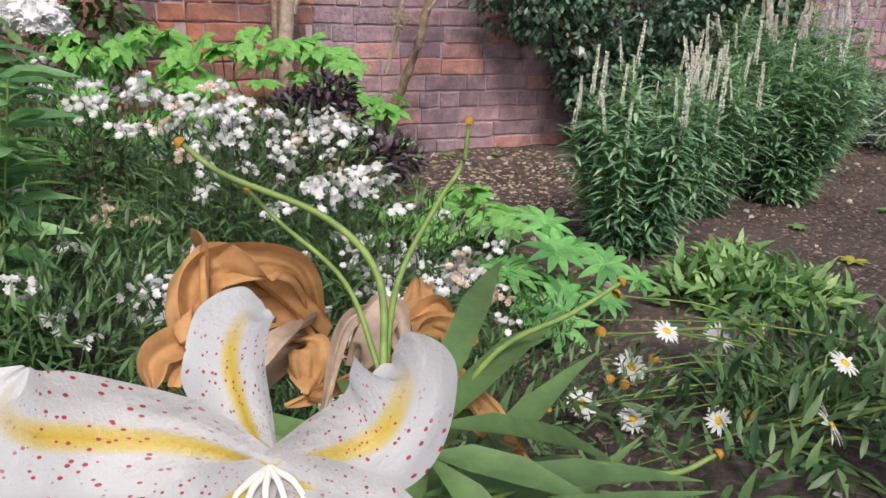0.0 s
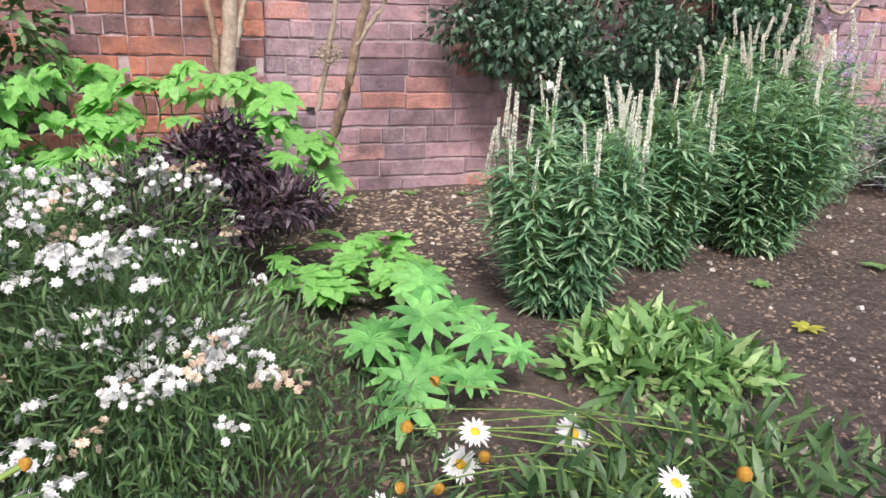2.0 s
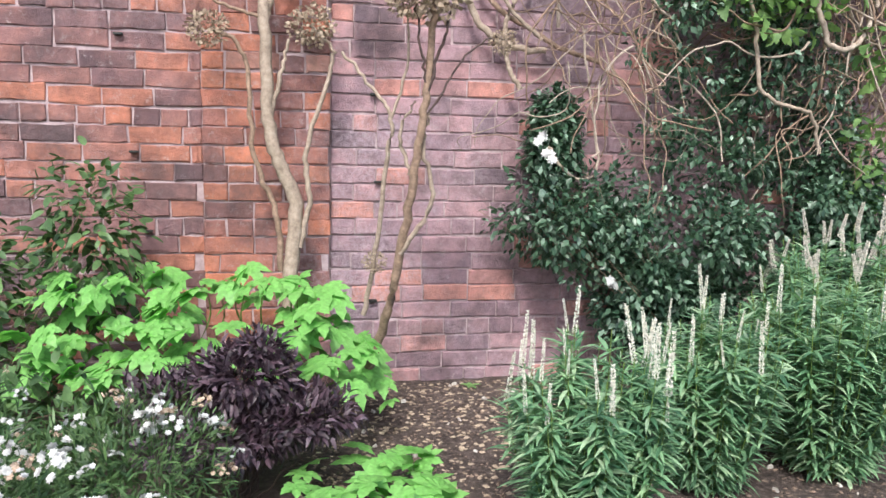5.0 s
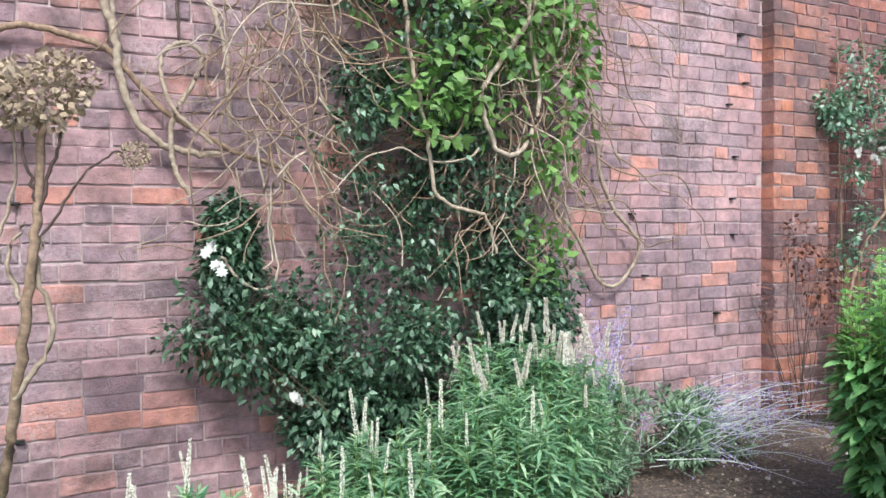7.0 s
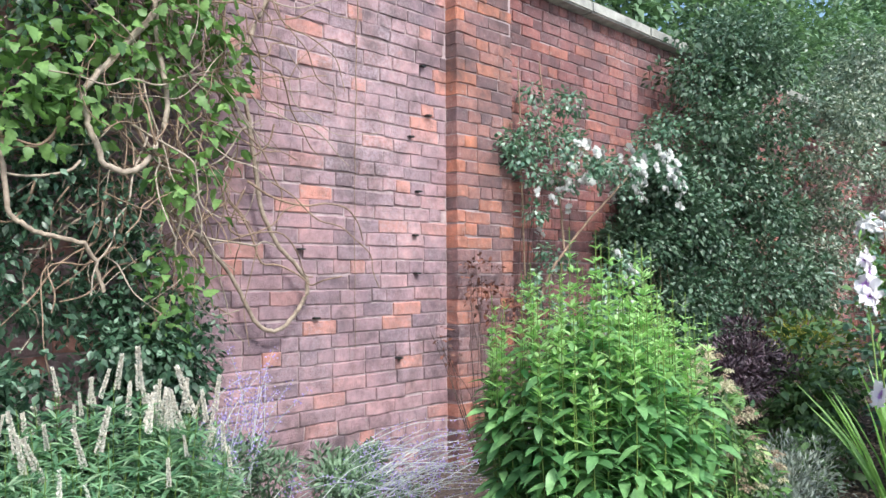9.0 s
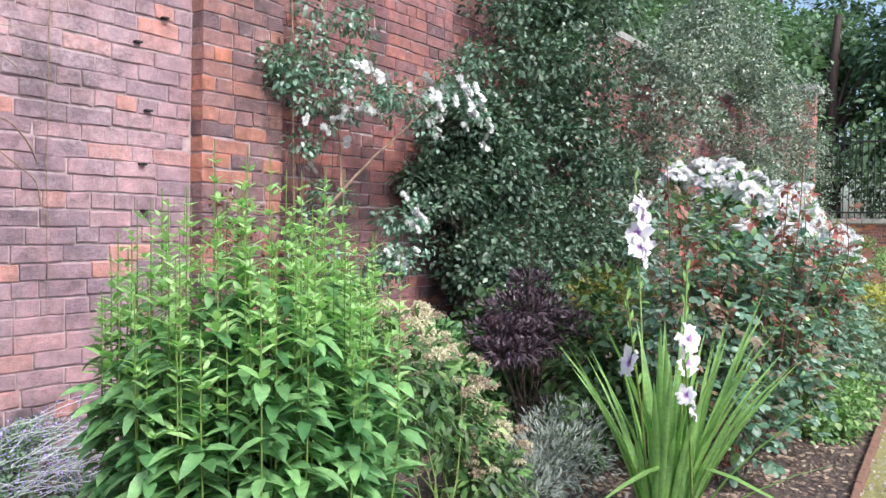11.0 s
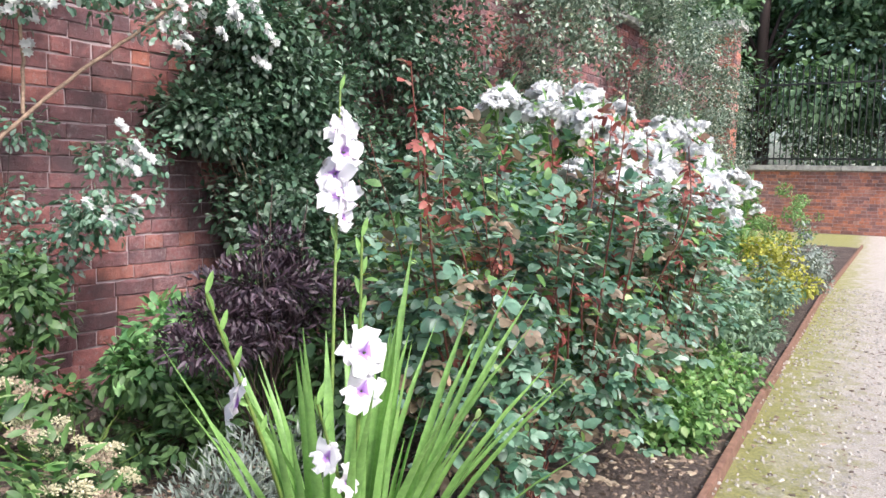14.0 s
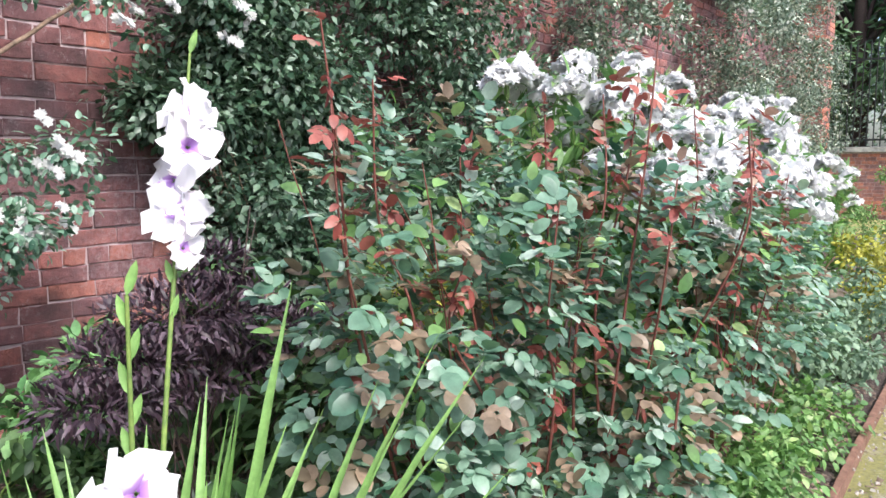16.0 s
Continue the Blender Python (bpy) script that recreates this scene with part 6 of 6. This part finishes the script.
sneezewort((1.2, 2.4, 0), [(1.05, 2.15, 0.28, 0.32, 0.3, 0.24), (1.35, 2.45, 0.38, 0.22, 0.2, 0.22), (1.6, 2.35, 0.26, 0.3, 0.25, 0.22), (1.55, 2.85, 0.35, 0.25, 0.2, 0.2), (1.1, 2.8, 0.4, 0.3, 0.25, 0.25), (0.7, 2.5, 0.4, 0.3, 0.3, 0.3)], 95, 45, "mass of small white button flowers, some faded, over dark foliage",
           (((1.318, 2.40, 0.60), 0.06, 28), ((1.505, 2.314, 0.515), 0.055, 24), ((1.59, 2.27, 0.33), 0.06, 18), ((1.69, 2.1, 0.36), 0.06, 14), ((1.2, 2.1, 0.38), 0.11, 13), ((1.42, 2.0, 0.28), 0.1, 14), ((1.15, 2.55, 0.62), 0.05, 10), ((1.62, 2.75, 0.5), 0.08, 10), ((1.25, 1.85, 0.22), 0.12, 12)))
lupin()
cranesbill()
MOUND = [(2.72, 2.48, 0.04, 0.2, 0.18, 0.10), (2.90, 2.42, 0.03, 0.18, 0.16, 0.08), (2.82, 2.58, 0.04, 0.17, 0.12, 0.09)]
POPPY = bush("poppy_mound", (2.80, 2.5, 0), "low mound of fresh green jagged leaves on the soil", "perennial", L_MOUND, MOUND, 760, 0.085, 0.030, "lobed", 6, GREEN_STEM, hang=-0.1, shell=0.15, floor=0.03, droop=0.5)
tagged(part("foliage", leaf_mass("foliage", L_MOUND, MOUND, 1500, 0.045, 0.016, "lobed", -0.5, 0.8, 0.3, 0.03), POPPY), kind="stuff")
russian_sage()
tall_green()
climbing_rose()
wall_hedge()
gladiolus()
rose_bush()
white_phlox((9.65, 2.40, 0), (0.82, 0.42), 74, "tall white phlox in full flower behind the roses", 1.50)
white_phlox((11.7, 2.5, 0), (0.9, 0.3), 40, "drift of white phlox further along the bed", 1.48)
seed_plant((6.0, 2.5, 0), [(6.05, 2.7, 0.62, 0.19, 0.2, 0.26), (6.38, 2.72, 0.5, 0.16, 0.18, 0.22), (6.5, 2.62, 0.22, 0.18, 0.15, 0.16)], 1000, 105, "fading perennial with cream fluffy seed heads")
lily()
left_phlox()
daisies((2.37, 1.50, 0.0), "tall white shasta daisies with yellow discs at the bed's edge",
        [(2.275, 1.345, 0.592, 0.031, 38, 10), (2.345, 1.395, 0.640, 0.025, 25, 40), (2.318, 1.358, 0.598, 0.031, 45, 0), (2.355, 1.335, 0.586, 0.031, 42, -8), (2.282, 1.395, 0.600, 0.029, 35, 12), (2.375, 1.375, 0.600, 0.029, 30, 0)],
        [(2.226, 1.595, 0.407, 0.026), (2.232, 1.325, 0.592, 0.034), (2.42, 1.5, 0.5, 0.026)], [], 5)
daisies((2.55, 2.0, 0.0), "flopped shasta daisies with white blooms and ochre spent discs",
        [(2.327, 2.115, 0.14, 0.036, 35, 0), (2.113, 2.139, 0.10, 0.036, 40, -10), (2.329, 1.822, 0.225, 0.030, 30, 20), (2.277, 1.788, 0.13, 0.040, 50, 50), (1.949, 2.074, 0.08, 0.034, 35, 0), (2.088, 2.024, 0.237, 0.028, 30, 10), (2.03, 2.02, 0.06, 0.03, 30, 0), (2.16, 1.93, 0.08, 0.03, 60, 0)],
        [(2.06, 2.152, 0.266, 0.03), (2.11, 2.06, 0.22, 0.03), (2.0, 2.11, 0.21, 0.032), (1.96, 2.02, 0.16, 0.03), (2.15, 2.12, 0.12, 0.033), (2.05, 2.08, 0.1, 0.033), (2.2, 1.9, 0.1, 0.03), (1.85, 2.05, 0.1, 0.028)],
        [((2.9, 2.1, 0.02), (2.0, 2.2, 0.2)), ((2.8, 2.2, 0.02), (2.1, 2.25, 0.12)), ((2.7, 1.9, 0.02), (1.9, 1.9, 0.05)), ((2.9, 1.95, 0.02), (2.2, 2.1, 0.22)), ((2.6, 1.8, 0.02), (2.0, 2.05, 0.03))], 14)
bush("daisy_foliage", (2.3, 1.95, 0), "sprawling dark green daisy leaves and stems over the soil", "perennial", L_DULL, [(2.45, 1.9, 0.05, 0.4, 0.28, 0.14), (2.1, 1.85, 0.05, 0.35, 0.25, 0.13), (2.7, 2.0, 0.04, 0.3, 0.25, 0.12), (2.5, 1.55, 0.2, 0.2, 0.18, 0.22)], 1500, 0.07, 0.016, "lance", 14, GREEN_STEM, hang=-0.3, shell=0.1, spread=0.9, floor=0.02)
bush("low_weeds", (1.75, 2.3, 0), "fine green undergrowth below the white flowers", "weeds", L_DULL, [(1.75, 2.15, 0.08, 0.4, 0.35, 0.2), (1.3, 2.0, 0.1, 0.4, 0.35, 0.22), (1.9, 2.6, 0.05, 0.3, 0.3, 0.12), (1.5, 2.7, 0.08, 0.4, 0.4, 0.18)], 11000, 0.030, 0.007, "lance", 10, GREEN_STEM, hang=-0.5, shell=0.1, spread=0.9)
bush("corner_shrub", (0.7, 4.1, 0), "dark leafy shrub at the foot of the wall", "shrub", L_DULL, [(0.6, 4.05, 0.45, 0.5, 0.35, 0.5), (1.15, 4.2, 0.75, 0.22, 0.2, 0.35), (0.2, 4.0, 0.6, 0.5, 0.35, 0.6), (1.1, 3.6, 0.2, 0.4, 0.35, 0.22), (0.5, 3.3, 0.25, 0.6, 0.4, 0.3)], 6500, 0.06, 0.03, "oval", 22, BARK, shell=0.3)
for place_, mat_, size_, c_ in (((3.38, 2.6, 0.02), L_YELLOW, 0.05, 7), ((3.52, 2.95, 0.02), L_MOUND, 0.045, 8), ((4.1, 3.0, 0.02), L_MOUND, 0.05, 8), ((3.0, 4.4, 0.02), L_MOUND, 0.04, 6), ((2.75, 4.45, 0.02), L_MOUND, 0.05, 5), ((3.2, 2.85, 0.02), L_MOUND, 0.03, 5)):
    seedling(place_, "small green weed seedling on the bare soil", mat_, size_, c_)

# by the roses and along the path
bush("goldenrod", (9.2, 3.35, 0), "yellow-green feathery plant in front of the evergreens", "perennial", L_YELLOW, [(9.0, 3.3, 0.62, 0.35, 0.25, 0.28), (9.5, 3.3, 0.6, 0.35, 0.25, 0.28)], 1600, 0.06, 0.016, "lance", 14, GREEN_STEM, hang=-0.4, shell=0.2)
bush("fresh_perennial", (7.75, 3.75, 0), "fresh lime-lit leafy perennial at the wall's foot", "perennial", L_TALL, [(7.75, 3.75, 0.42, 0.24, 0.2, 0.2), (7.5, 3.6, 0.36, 0.16, 0.16, 0.14)], 1000, 0.062, 0.032, "oval", 10, GREEN_STEM, shell=0.3)
bush("shade_perennial", (7.2, 3.6, 0), "dull green leafy perennial in the shade of the wall", "perennial", L_DULL, clumps([(7.3, 3.5, 0.26, 0.34, 0.28, 0.24), (6.9, 3.8, 0.4, 0.32, 0.25, 0.35), (7.55, 3.4, 0.18, 0.25, 0.2, 0.16), (7.15, 3.95, 0.6, 0.3, 0.2, 0.25)], 9, 0.13), 3400, 0.055, 0.028, "oval", 16, GREEN_STEM, shell=0.3)
bush("cotton_lavender", (7.35, 2.95, 0), "low silvery grey-leaved mound", "perennial", L_GREY, [(7.4, 2.75, 0.16, 0.28, 0.25, 0.2), (7.1, 2.7, 0.14, 0.25, 0.22, 0.18), (6.75, 2.6, 0.12, 0.25, 0.18, 0.16)], 4400, 0.04, 0.009, "lance", 10, GREEN_STEM, hang=-0.5, shell=0.1)
bush("dark_perennial", (7.9, 3.0, 0), "shadowed dark green leaves between sedum and roses", "perennial", L_DULL, [(8.1, 2.95, 0.35, 0.35, 0.3, 0.35), (8.6, 3.1, 0.5, 0.4, 0.35, 0.5), (8.2, 3.6, 0.4, 0.4, 0.3, 0.4), (7.6, 2.7, 0.2, 0.25, 0.2, 0.2)], 3200, 0.07, 0.04, "oval", 20, GREEN_STEM, shell=0.25)
for place_, blobs_, mat_, c_, lab_ in (
        ((9.3, 1.95, 0), [(9.2, 1.88, 0.12, 0.35, 0.16, 0.16), (9.9, 1.88, 0.12, 0.45, 0.15, 0.16), (8.9, 1.92, 0.08, 0.2, 0.12, 0.1)], L_MOUND, 2000, "low light green leafy plant spilling to the board"),
        ((10.8, 2.05, 0), [(10.6, 1.93, 0.2, 0.5, 0.18, 0.24), (11.4, 1.97, 0.3, 0.5, 0.2, 0.34)], L_SAGE, 2200, "green leafy edging plant beside the path"),
        ((12.6, 2.2, 0), [(12.2, 2.08, 0.35, 0.6, 0.26, 0.42), (13.0, 2.1, 0.3, 0.6, 0.26, 0.38)], L_YELLOW, 1900, "yellowing bushy perennial beside the path"),
        ((14.5, 2.25, 0), [(14.2, 2.14, 0.3, 0.8, 0.28, 0.4), (15.6, 2.2, 0.3, 0.8, 0.28, 0.4)], L_GREY, 1800, "grey-green sprawling plant at the path's edge"),
        ((18, 2.8, 0), [(17.2, 2.9, 0.6, 1.0, 0.6, 0.7), (19, 3.0, 0.6, 1.0, 0.6, 0.7)], L_MOUND, 2200, "green bushes toward the end of the bed")):
    bush("edging_plant", place_, lab_, "perennial", mat_, clumps(blobs_, 13, 0.13), int(c_ * 1.4), 0.040, 0.026, "oval", 12, GREEN_STEM, "edging plants", shell=0.2, floor=0.02)
seed_plant((6.6, 2.45, 0), [(6.62, 2.75, 0.3, 0.14, 0.12, 0.2), (6.8, 2.9, 0.2, 0.15, 0.12, 0.14)], 500, 34, "fading perennial with brown seed heads beside the gladiolus")
bush("red_cotoneaster", (6.75, 4.4, 0), "withered reddish-brown twiggy plant against the pier", "shrub", L_WITHER, [(6.75, 4.42, 1.15, 0.22, 0.1, 0.2), (7.0, 4.4, 0.9, 0.25, 0.1, 0.3), (6.5, 4.5, 0.8, 0.12, 0.06, 0.2)], 420, 0.032, 0.02, "oval", 20, DARK_STEM, shell=0.1, front=4.5)
for i_, (x_, y_, h_) in enumerate([(10.5, 7.0, 7), (13.0, 7.2, 8), (16, 7.3, 8), (19, 7.5, 8.5), (22.5, 7.5, 8)]):
    root_ = bush("yew_tree", (x_, y_, 0), "tall dark evergreen tree behind the garden wall", "tree", L_TREE, [(x_, y_, h_ * 0.35, 1.6, 1.4, h_ * 0.22), (x_ + 0.5, y_ - 0.3, h_ * 0.6, 1.5, 1.3, h_ * 0.2), (x_ - 0.6, y_, h_ * 0.75, 1.3, 1.1, h_ * 0.2), (x_, y_, h_ * 0.9, 1.0, 0.9, h_ * 0.14)], 9000, 0.16, 0.09, "small", 20, DARK_STEM, "trees behind the wall", shell=0.5)
far_trees()
for i_, (x_, z_) in enumerate([(1.2, 1.6), (1.25, 1.1), (1.3, 0.75), (2.3, 1.38), (2.32, 0.98), (2.3, 0.42), (6.35, 1.22), (6.33, 1.45), (6.36, 1.72), (6.3, 2.05), (6.45, 2.2), (6.4, 2.5), (5.5, 1.35), (5.6, 0.98), (6.2, 0.72)]):
    part("wall_nail", box_mesh("wall_nail", (x_ - 0.02, WALL_Y - 0.03, z_ - 0.005), (x_ + 0.018, WALL_Y + 0.01, z_ + 0.005), IRON, 0.002), WALL, "black iron nail")
brick_pieces(WALL, PIECES)
